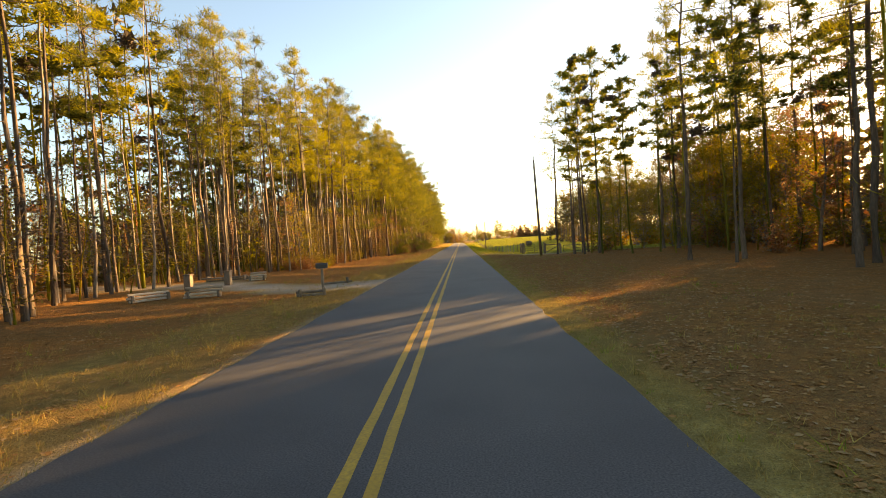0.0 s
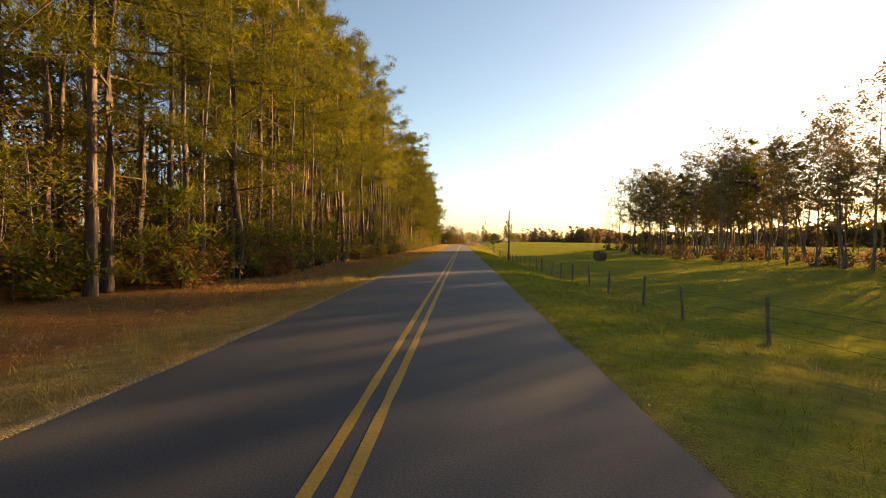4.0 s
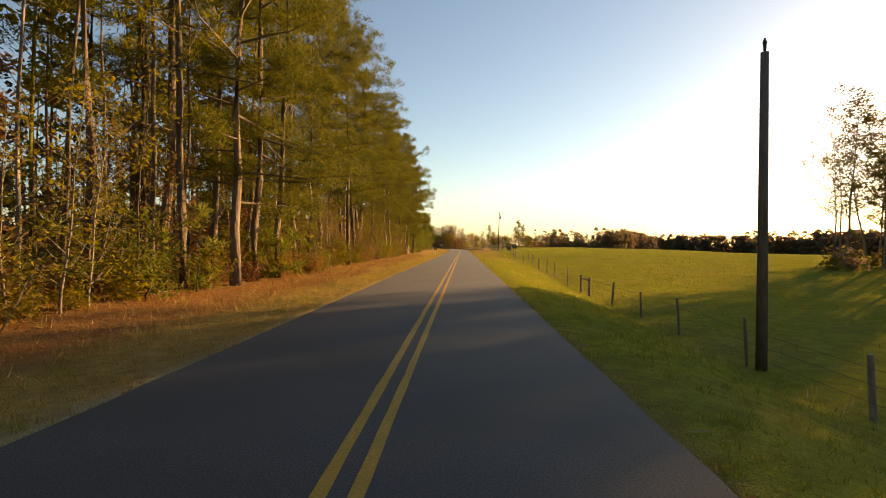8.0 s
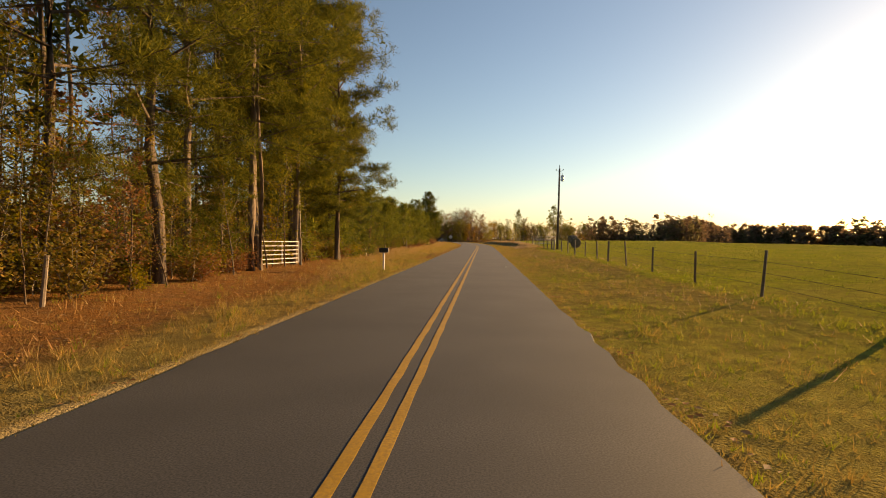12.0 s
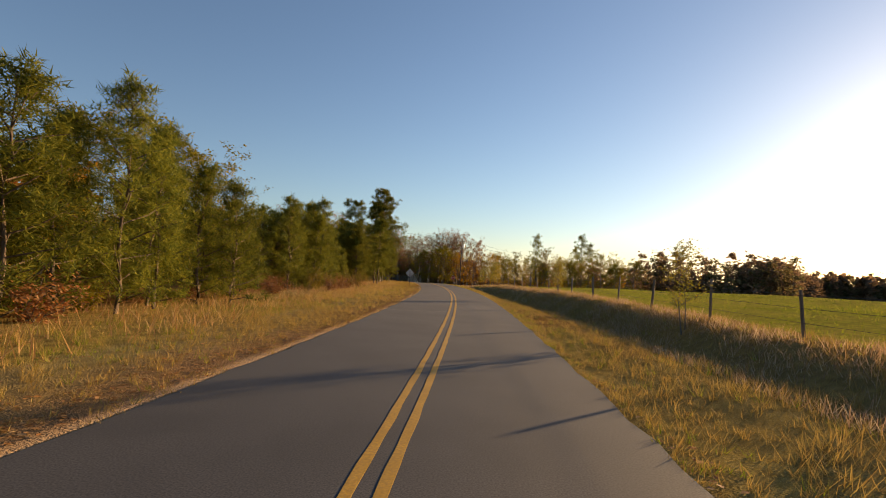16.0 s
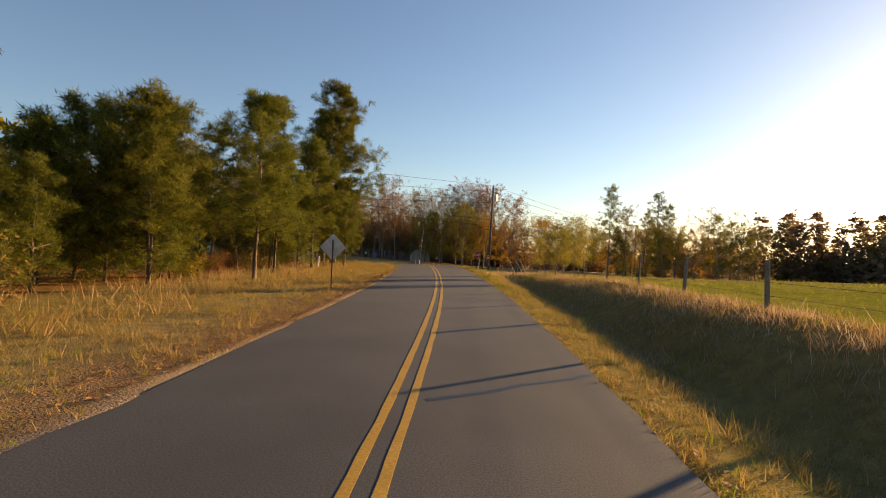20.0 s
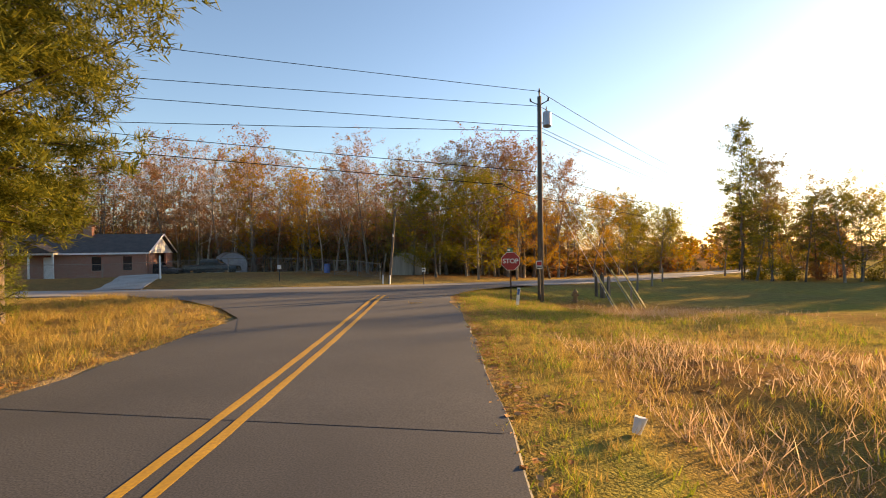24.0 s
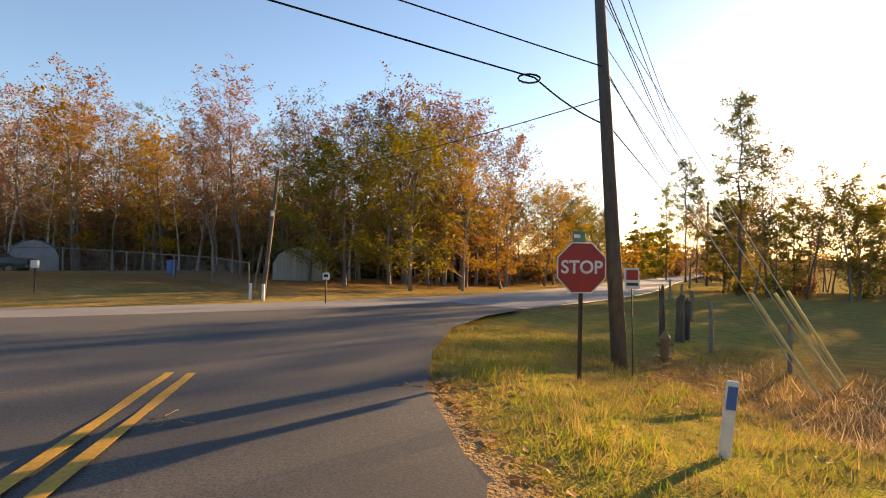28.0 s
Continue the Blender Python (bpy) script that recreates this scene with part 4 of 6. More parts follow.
for x, y, s in ((-11.5, 422.5, 0.62), (-8, 423, 0.68), (-5, 426, 0.7), (-2, 431, 0.68), (-14.5, 427, 0.6), (-9.5, 427, 0.72)):
    plant(GREEN_OAK + GREEN_OAK + GOLD_OAK, x, y, s)
for x, y, s in ((-6, 431, 0.98), (-3.5, 435, 1.06), (-9, 433, 1.0), (-12, 431, 0.9), (-1, 436, 0.92), (-6.5, 437, 1.08), (-1.5, 440, 1.0), (-15, 433, 0.9), (-4.5, 431, 0.95)):
    plant(RUST_OAK, x, y, s)
for x, y, s in ((3, 440, 0.8), (7, 448, 0.72), (11, 457, 0.75), (17, 470, 0.8), (22, 482, 0.85), (0, 441, 0.8), (5, 445, 0.85), (9, 453, 0.7), (-2.5, 436, 0.45), (2, 449, 0.75), (6, 456, 0.8), (12, 464, 0.75), (15, 474, 0.8), (19, 484, 0.8), (-1, 446, 0.7)):
    plant(GREEN_OAK + GOLD_OAK, x, y, s)
deep = [place(FAR_PINE + FAR_OAK + FAR_OAK, x, y, R.uniform(0.8, 1.2)) for x, y in line_points([(40, 514), (62, 552), (110, 645), (190, 800)], 64, 3)]
deep += [place(PASTURE + FAR_OAK[3:], x, y, R.uniform(0.5, 0.8)) for x, y in line_points([(14, 466), (30, 496), (40, 514)], 12, 3)]
deep += [place(FAR_PINE + FAR_CLUMP, x, y, R.uniform(0.8, 1.2)) for x, y in line_points([(60, 508), (72, 530), (122, 622), (200, 760)], 60, 3)]
deep += [place(PASTURE + FAR_OAK[3:], x, y, R.uniform(0.5, 0.75)) for x, y in line_points([(40, 470), (60, 508)], 10, 2)]
deep += [place(FAR_CLUMP, x, y, R.uniform(1.0, 1.4)) for x, y in line_points([(-60, 760), (100, 830), (260, 860), (420, 800)], 90, 6)]
join_trees("far_road_trees", deep, "trees along the far end of the crossing road")
plant(FLAGPINE, 15.0, 431.0, 0.86)
for x, y, s in ((36.5, 482, 1.25), (39.5, 484, 1.1), (35, 486, 1.0)):
    plant(FLAGPINE, x, y, s)
for x, y, s in ((16.4, 431.6, 0.62), (18.2, 432.6, 0.7), (20.6, 432, 0.6), (17.2, 430.6, 0.48)):
    plant(GREEN_OAK[:1] + PASTURE, x, y, s)
for x, y, s in ((31.5, 430.5, 0.82), (34.5, 431, 0.72), (23.5, 431.5, 0.7), (26.2, 434, 0.68)):
    plant(GREEN_OAK, x, y, s)
for x, y, s in ((25.5, 440, 0.5), (17.6, 437.5, 0.45)):
    plant(OLD_PINE, x, y, s)
for x, y, s in ((20, 441, 0.62), (25, 446, 0.66), (29, 443, 0.62), (34, 449, 0.72), (39, 448, 0.75), (18, 444, 0.6), (23, 439, 0.6), (32, 444, 0.62), (44, 446, 0.8), (21.5, 444, 0.66), (26, 441, 0.6)):
    plant(GREEN_OAK + RUST_OAK, x, y, s)
for x, y, s in ((17.4, 435.4, 1.1), (20.5, 435, 1.4), (25, 438, 1.6), (29, 437, 1.6), (34, 440, 1.7), (19, 437, 1.5), (23, 440, 1.7), (27, 443, 1.6), (31, 446, 1.5)):
    plant(BUSHES, x, y, s)
for x, y, s in ((3.05, 376.9, 0.74), (3.35, 377.6, 0.66), (2.9, 382.0, 0.66), (2.3, 381.7, 0.64), (1.5, 381.2, 0.6), (1.2, 384.5, 0.6), (6.9, 340.0, 0.55), (7.05, 340.4, 0.46)):
    plant(SAPLING, x, y, s)
for x, y, s in ((7.1, 316, 0.68), (7.3, 316.3, 0.6)):
    plant(WHIP, x, y, s)

# ---- roadside things ----
def text_part(name, words, size, m, material, parent, depth=0.004):
    cu = bpy.data.curves.new(name, "FONT")
    cu.body, cu.size, cu.extrude, cu.align_x, cu.align_y = words, size, depth, "CENTER", "CENTER"
    cu.offset = size * 0.018
    tmp = new(name, cu)
    me = bpy.data.meshes.new_from_object(tmp.evaluated_get(bpy.context.evaluated_depsgraph_get()))
    bpy.data.objects.remove(tmp)
    me.materials.clear()
    me.materials.append(material)
    ob = new(name, me)
    ob.parent = parent
    ob.matrix_basis = m
    return ob


def fence_post(h, r, seed, lean=0.0):
    g = random.Random(seed)
    post = thing("fence_post", 0, 0, -500, "weathered round wooden fence post in the grass", "fence post", "pasture fence")
    bm = bmesh.new()
    rod(bm, (0, 0, -0.4), (g.uniform(-0.04, 0.04), g.uniform(-0.04, 0.04), h), r, r * 0.88, 9)
    part("post", bm, WOOD, post)
    return post


POSTS = [fence_post(1.15 + 0.06 * i, 0.045 + 0.011 * (i % 3), i) for i in range(4)]
PROTOTYPES += POSTS
fence_line = []
FENCE_RUNS = [(67, 126, 13), (126, 144.2, 4), (144.2, 160.7, 3), (160.7, 177.7, 4), (177.7, 189, 1), (189, 203, 3), (203, 222.1, 4), (222.1, 245.1, 5), (245.1, 269.1, 6), (269.1, 277.8, 2), (283.5, 301.5, 4), (308.5, 317.3, 2), (317.3, 338, 4), (338, 360.2, 5), (360.2, 368.8, 2), (368.8, 381.6, 3)]
post_ys = [a + (b - a) * k / n for a, b, n in FENCE_RUNS for k in range(n)] + [381.6]
for y in post_ys:
    y += R.uniform(-0.25, 0.25)
    x = road_x(y) + 8.75 + R.uniform(-0.12, 0.12)
    z = ground_z(x, y)
    copy_thing(POSTS[R.randrange(4)], pose(x, y, z, R.uniform(-4, 4), R.uniform(-4, 4), R.uniform(0, 360)))
    fence_line.append((x, y, z))


def wire(name, pts, r, material, label, category, sag=0.0, parent=None, kind=""):
    """A hanging wire through pts."""
    v, f, line = [], [], []
    for a, b in zip(pts, pts[1:]):
        n = 14 if sag else 1
        for k in range(n):
            t = k / n
            p = Vector(a).lerp(Vector(b), t)
            p.z -= sag * 4 * t * (1 - t)
            line.append(p)
    line.append(Vector(pts[-1]))
    tube(v, f, line, [r] * len(line), 5)
    ob = mesh_object(name, v, f, material, parent)
    return tagged(ob, label, category, kind=kind) if label else ob


for h in (0.35, 0.7, 1.02):
    wire("fence_wire", [(x - 0.07, y, z + h) for x, y, z in fence_line], 0.005, DARK_METAL, "rusty strand of fence wire between wooden posts", "fence wire")


def utility_pole(name, x, y, h, top, transformer, label):
    """A tapered timber pole, its top set off by top; with insulators and perhaps a transformer can."""
    z = ground_z(x, y)
    p = thing(name, x, y, z, label, "utility pole")
    bm = bmesh.new()
    rod(bm, (0, 0, -0.6), (top[0], top[1], h), 0.15, 0.10, 14)
    part("pole", bm, POLE_WOOD, p, smooth=True)

    def at(k, dx=0.0, dy=0.0):
        return (top[0] * k + dx, top[1] * k + dy, h * k)
    bm = bmesh.new()
    rod(bm, at(1.0), at(1.03), 0.03, 0.05, 8)
    rod(bm, at(1.03), at(1.045), 0.06, 0.02, 8)
    part("insulator", bm, DARK_METAL, p)
    if transformer:
        for s in (-1, 1):
            bm = bmesh.new()
            rod(bm, at(0.955), at(0.975, s * 0.42, -0.1), 0.025, 0.025, 6)
            rod(bm, at(0.975, s * 0.42, -0.1), at(0.99, s * 0.44, -0.1), 0.05, 0.04, 8)
            part("bracket", bm, DARK_METAL, p)
        bm = bmesh.new()
        rod(bm, at(0.84, 0.36, -0.08), at(0.84 + 0.68 / h, 0.36, -0.08), 0.2, 0.2, 18)
        rod(bm, at(0.84 + 0.68 / h, 0.36, -0.08), at(0.84 + 0.75 / h, 0.36, -0.08), 0.21, 0.12, 18)
        rod(bm, at(0.86, 0.0), at(0.86, 0.22, -0.05), 0.04, 0.04, 6)
        can = part("transformer", bm, METAL, p, "grey steel transformer can", smooth=False)
        bm = bmesh.new()
        rod(bm, at(0.84 + 0.75 / h, 0.33, -0.08), at(0.84 + 1.02 / h, 0.33, -0.08), 0.035, 0.02, 8)
        part("bushing", bm, DARK_METAL, can)
    return p


utility_pole("utility_pole", 9.4, 54.5, 10.2, (-0.2, 0, 0), False, "plain weathered timber utility pole at the wood's edge")
utility_pole("utility_pole", 8.9, 164.4, 8.6, (0.1, 0.2, 0), False, "plain dark timber utility pole beside the pasture fence")
utility_pole("utility_pole", 10.1, 285.0, 10.1, (0.2, 0.4, 0), True, "timber utility pole with a transformer by the field gate")
P4 = (-3.25, 404.4)
P4_TOP = (0.1, 2.4, 9.9)
utility_pole("utility_pole", P4[0], P4[1], P4_TOP[2], P4_TOP, True, "tall timber utility pole with a transformer at the junction")


def p4_at(k):
    z = ground_z(*P4)
    return (P4[0] + P4_TOP[0] * k, P4[1] + P4_TOP[1] * k, z + P4_TOP[2] * k)


CABLE = surface("cable_sheath", (0.02, 0.02, 0.022), (0.03, 0.03, 0.03), 0.95, 30, 3, bump=0)
CABLE.node_tree.nodes["Principled BSDF"].inputs["Specular IOR Level"].default_value = 0.1


def far_pole(x, y, h=9.5):
    return utility_pole("utility_pole", x, y, h, (0, 0, 0), False, "distant timber utility pole beside the crossing road")


LP = (-44, 384)
far_pole(*LP, 11.0)
RP = (24, 452)
far_pole(*RP)
far_pole(62, 520)
for k, left, right, sag in ((1.03, 10.6, 9.9, 0.2), (0.95, 8.3, 9.3, 0.15), (0.84, 8.0, 8.6, 0.15), (0.82, 5.8, 8.2, 0.15), (0.61, 7.9, 7.0, 0.15)):
    a = p4_at(k)
    for q, h in ((LP, left), (RP, right)):
        wire("power_line", [a, (q[0], q[1], ground_z(*q) * (q is RP) + h)], 0.014, CABLE, "thin black overhead line between timber poles", "power line", sag if q is LP else sag + 0.6)
wire("power_line", [(LP[0], LP[1], 7.3), (-4.9, 404.6, 4.66), (-3.05, 405.9, 4.12), (RP[0], RP[1], ground_z(*RP) + 5.2)], 0.016, CABLE, "lowest black overhead line passing beside the junction pole", "power line", 0.1)
wire("service_line", [p4_at(0.54), (-13.0, 414.6, 4.1)], 0.012, BLACK, "black service drop line to the short pole", "power line", 0.25)
v, f = [], []
tube(v, f, [(-5.0 + 0.21 * math.cos(a), 404.6, 4.64 + 0.08 * math.sin(a)) for a in [i * 0.5236 for i in range(13)]], [0.02] * 13, 5)
tagged(mesh_object("cable_loop", v, f, BLACK), "coiled spare loop of black cable on the line", "cable")

YELLOW_PLASTIC = surface("yellow_plastic", (0.74, 0.58, 0.22), (0.62, 0.46, 0.16), 0.55, 20, 2, bump=0.1)
for ax, ay, k in ((0.0, 403.8, 0.6), (0.9, 404.5, 0.67), (1.38, 404.95, 0.78)):
    z = ground_z(ax, ay)
    guy = thing("guy_wire", ax, ay, z, "steel guy wire with a yellow plastic guard", "guy wire", "guy wires at the junction pole")
    top = Vector(p4_at(k)) - Vector((ax, ay, z))
    v, f = [], []
    tube(v, f, [(0, 0, -0.2), tuple(top)], [0.008, 0.008], 5)
    mesh_object("cable", v, f, METAL, guy)
    bm = bmesh.new()
    d = top.normalized()
    rod(bm, d * 0.1, d * 2.1, 0.03, 0.03, 8)
    part("guard", bm, YELLOW_PLASTIC, guy, "yellow plastic guard")

# stop sign
RED = surface("red_sign_face", (0.42, 0.02, 0.02), (0.36, 0.02, 0.02), 0.4, 12, 2, bump=0.03)
SIGN_WHITE = surface("white_sign_face", (0.75, 0.74, 0.72), (0.68, 0.67, 0.65), 0.4, 12, 2, bump=0.03)
SIGN_GREEN = surface("green_sign_face", (0.02, 0.16, 0.09), (0.02, 0.13, 0.08), 0.4, 12, 2, bump=0.03)
SIGN_YELLOW = surface("yellow_sign_face", (0.62, 0.40, 0.02), (0.52, 0.34, 0.03), 0.45, 12, 2, bump=0.03)
RUST_POST = surface("rusty_post", (0.10, 0.055, 0.035), (0.17, 0.10, 0.06), 0.75, 30, 3, metal=0.3, bump=0.3, depth=0.003)
BLUE = surface("blue_label", (0.04, 0.12, 0.35), (0.05, 0.15, 0.4), 0.5, 20, 3, bump=0.05)


def polygon_plate(n, r, turn, thick, y0):
    bm = bmesh.new()
    m = Matrix.Translation((0, y0, 0)) @ Euler((math.pi / 2, 0, 0)).to_matrix().to_4x4() @ Euler((0, 0, turn)).to_matrix().to_4x4()
    bmesh.ops.create_cone(bm, cap_ends=True, segments=n, radius1=r, radius2=r, depth=thick, matrix=m)
    return bm


def sign_post(parent, height, below=0.4):
    bm = bmesh.new()
    box(bm, 0, 0.03, (height - below) / 2, 0.055, 0.012, height + below)
    box(bm, -0.024, 0.022, (height - below) / 2, 0.008, 0.03, height + below)
    box(bm, 0.024, 0.022, (height - below) / 2, 0.008, 0.03, height + below)
    return part("post", bm, RUST_POST, parent, "rusty steel channel post")


def stop_sign(x, y, turn, centre):
    z = ground_z(x, y)
    s = thing("stop_sign", x, y, z, "red octagonal stop sign with white letters on a rusty post", "stop sign")
    s.rotation_euler = (0, 0, radians(turn))
    c = centre - z
    sign_post(s, c + 0.36)
    r = 0.38 / math.cos(math.pi / 8)
    border = part("border", polygon_plate(8, r, math.pi / 8, 0.006, 0.0), SIGN_WHITE, s, "white rim")
    border.location = (0, 0, c)
    face = part("face", polygon_plate(8, r * 0.95, math.pi / 8, 0.006, -0.004), RED, s, "red face with white letters")
    face.location = (0, 0, c)
    text_part("lettering", "STOP", 0.27, pose(0, -0.009, 0, 90, 0, 0), SIGN_WHITE, face)
    bm = bmesh.new()
    box(bm, 0, 0.0, 0, 0.26, 0.006, 0.17, bevel=0.002)
    plate = part("street_plate", bm, SIGN_GREEN, s, "small green street plate")
    plate.location = (-0.02, 0.06, c + 0.46)
    plate.rotation_euler = (0, 0, radians(25))
    bm = bmesh.new()
    box(bm, -0.05, -0.006, 0.01, 0.13, 0.004, 0.05)
    bar = part("bar", bm, SIGN_WHITE, plate)
    return s


stop_sign(-4.5, 402.75, 6, 1.2)


def warning_sign(x, y, turn, centre, front):
    z = ground_z(x, y)
    s = thing("warning_sign", x, y, z, "yellow diamond road sign on a steel post" if front else "bare grey back of a diamond road sign on a post", "road sign")
    s.rotation_euler = (0, 0, radians(turn))
    c = centre - z
    sign_post(s, c + 0.3)
    plate = part("plate", polygon_plate(4, 0.58, 0, 0.005, 0.0), METAL, s, "grey aluminium plate")
    plate.location = (0, 0.0, c)
    if front:
        face = part("face", polygon_plate(4, 0.565, 0, 0.005, -0.005), SIGN_YELLOW, s, "yellow face with black letters")
        face.location = (0, 0, c)
        text_part("lettering", "STOP", 0.2, pose(0, -0.009, 0.12, 90, 0, 0), BLACK, face)
        text_part("lettering", "AHEAD", 0.2, pose(0, -0.009, -0.11, 90, 0, 0), BLACK, face)
    else:
        plate.location = (0, -0.0, c)
    return s


warning_sign(4.25, 129.7, 0, 2.1, True)
warning_sign(-8.45, 367.0, 185, 1.7, False)


def mailbox(x, y, top, turn, post_mat, label):
    z = ground_z(x, y)
    m = thing("mailbox", x, y, z, label, "mailbox")
    m.rotation_euler = (0, 0, radians(turn))
    h = top - z
    bm = bmesh.new()
    box(bm, 0, 0, (h - 0.27 - 0.4) / 2, 0.1, 0.1, h - 0.27 + 0.4, bevel=0.008)
    part("post", bm, post_mat, m)
    bm = bmesh.new()
    prof = [(-0.09, 0), (0.09, 0), (0.09, 0.14)] + [(0.09 * math.cos(a), 0.14 + 0.09 * math.sin(a)) for a in [i * math.pi / 8 for i in range(1, 8)]] + [(-0.09, 0.14)]
    front = [bm.verts.new((-0.26, px, h - 0.24 + pz)) for px, pz in prof]
    back = [bm.verts.new((0.26, px, h - 0.24 + pz)) for px, pz in prof]
    bm.faces.new(front)
    bm.faces.new(back)
    for i in range(len(prof)):
        k = (i + 1) % len(prof)
        bm.faces.new((front[i], front[k], back[k], back[i]))
    body = part("box", bm, BLACK, m, "black sheet-metal box")
    bm = bmesh.new()
    box(bm, 0.263, 0, h - 0.13, 0.008, 0.17, 0.2, bevel=0.003)
    part("door", bm, DARK_METAL, body)
    bm = bmesh.new()
    box(bm, 0, 0, h - 0.255, 0.4, 0.16, 0.025)
    part("bracket", bm, WOOD, m)
    return m


mailbox(-5.3, 22.3, 1.27, 10, WOOD, "black roadside mailbox on a grey wooden post")
mailbox(-4.5, 248.3, 1.12, 0, WHITE, "black roadside mailbox on a white wooden post")



PALE_WOOD = surface("pale_split_wood", (0.40, 0.33, 0.25), (0.58, 0.50, 0.40), 0.85, 14, 2, bump=0.6, depth=0.01, stretch=(0.2, 1, 1), spread=0.2)


def rail_stack(x, y, turn, n, length, label):
    """Split rails stacked crosswise."""
    s = thing("rail_stack", x, y, ground_z(x, y), label, "rail fence", "split rails by the drive")
    s.rotation_euler = (0, 0, radians(turn))
    g = random.Random(int(x * 10))
    for i in range(n):
        bm = bmesh.new()
        w = g.uniform(-0.12, 0.12)
        box(bm, w, g.uniform(-0.05, 0.05), 0.08 + i * 0.135, length * g.uniform(0.9, 1.05), 0.12, 0.10, Euler((g.uniform(-0.3, 0.3), g.uniform(-0.03, 0.03), g.uniform(-0.1, 0.1))).to_matrix().to_4x4(), bevel=0.02)
        part("rail", bm, PALE_WOOD if "pale" in label else WOOD, s)
    for e in (-0.42, 0.42):
        bm = bmesh.new()
        box(bm, e * length, 0, 0.18, 0.13, 0.34, 0.32, bevel=0.03)
        part("block", bm, WOOD, s)
    return s


rail_stack(-10.8, 22.5, 8, 4, 1.6, "stack of pale split rails at the drive")
rail_stack(-12.6, 21.4, 60, 3, 1.8, "stack of pale split rails at the drive")
rail_stack(-11.8, 31.0, 10, 4, 1.0, "stack of pale split rails beyond the drive")
rail_stack(-14.0, 31.6, -12, 2, 3.2, "low split rails lying along the drive")
rail_stack(-5.5, 21.3, 15, 2, 1.2, "dark old timbers lying beside the mailbox")
rail_stack(-6.2, 28.0, 20, 1, 1.6, "single dark timber lying in the grass")
for x, y in ((-13.5, 26.2), (-12.5, 28.6)):
    s = thing("gate_pillar", x, y, ground_z(x, y), "squat square timber gate pillar at the drive", "gate post", "drive pillars")
    bm = bmesh.new()
    box(bm, 0, 0, 0.3, 0.34, 0.34, 0.95, bevel=0.02)
    part("pillar", bm, WOOD, s)
    bm = bmesh.new()
    box(bm, 0, 0, 0.8, 0.4, 0.4, 0.06, bevel=0.01)
    part("cap", bm, WOOD, s)


def brace(x, y, y2, h, label, diagonal=True, x2=None):
    """Two posts with a rail between, set in a fence line."""
    b = thing("fence_brace", x, y, ground_z(x, y), label, "fence", "fence braces")
    x2 = x if x2 is None else x2
    dx, dy, dz = x2 - x, y2 - y, ground_z(x2, y2) - ground_z(x, y)
    for k in (0, 1):
        bm = bmesh.new()
        rod(bm, (dx * k, dy * k, dz * k - 0.4), (dx * k + 0.02, dy * k, dz * k + h), 0.085, 0.075, 9)
        part("post", bm, WOOD, b)
    bm = bmesh.new()
    rod(bm, (0, 0, h - 0.2), (dx, dy, dz + h - 0.2), 0.05, 0.05, 8)
    part("rail", bm, WOOD, b)
    if diagonal:
        bm = bmesh.new()
        rod(bm, (0, 0, 0.15), (dx, dy, dz + h - 0.25), 0.045, 0.045, 8)
        part("strut", bm, WOOD, b)


brace(8.75, 65.2, 67.6, 1.35, "timber gate brace with a diagonal strut beside the gravel")
brace(11.2, 62.6, 62.2, 1.25, "timber gate brace with a diagonal strut beside the gravel", True, 12.9)
brace(8.8, 182.7, 185.0, 1.15, "timber brace of two posts and a rail in the fence", False)
brace(8.95, 279.5, 281.6, 1.35, "timber brace of two posts and a rail by the utility pole", False)


def pipe_gate(a, b, h, bars, mat, label):
    z0, z1 = ground_z(*a), ground_z(*b)
    g = thing("pipe_gate", a[0], a[1], z0, label, "gate")
    d = Vector((b[0] - a[0], b[1] - a[1], z1 - z0))

    def at(k, z):
        return (d.x * k, d.y * k, d.z * k + z)
    for i in range(bars):
        z = 0.18 + (h - 0.18) * i / (bars - 1)
        bm = bmesh.new()
        rod(bm, at(0.02, z), at(0.98, z), 0.024, 0.024, 8)
        part("bar", bm, mat, g)
    for k in (0.02, 0.52, 0.98):
        bm = bmesh.new()
        rod(bm, at(k, 0.16), at(k, h + 0.01), 0.026, 0.026, 8)
        part("upright", bm, mat, g)
    for k in (-0.04, 1.04):
        bm = bmesh.new()
        rod(bm, at(k, -0.4), at(k, h + 0.2), 0.085, 0.075, 9)
        part("gate_post", bm, WOOD, g)
    return g


pipe_gate((-10.4, 246.0), (-9.75, 249.7), 1.35, 6, WHITE, "pale six-bar pipe gate between wooden posts")
pipe_gate((8.9, 303.2), (12.6, 304.2), 1.25, 6, METAL, "grey pipe gate into the pasture")
pipe_gate((9.0, 65.0), (11.0, 62.8), 1.2, 5, DARK_METAL, "dark pipe gate into the pasture")
pipe_gate((13.2, 62.1), (18.4, 61.0), 0.9, 3, DARK_METAL, "low dark pipe barrier beside the pasture gateway")


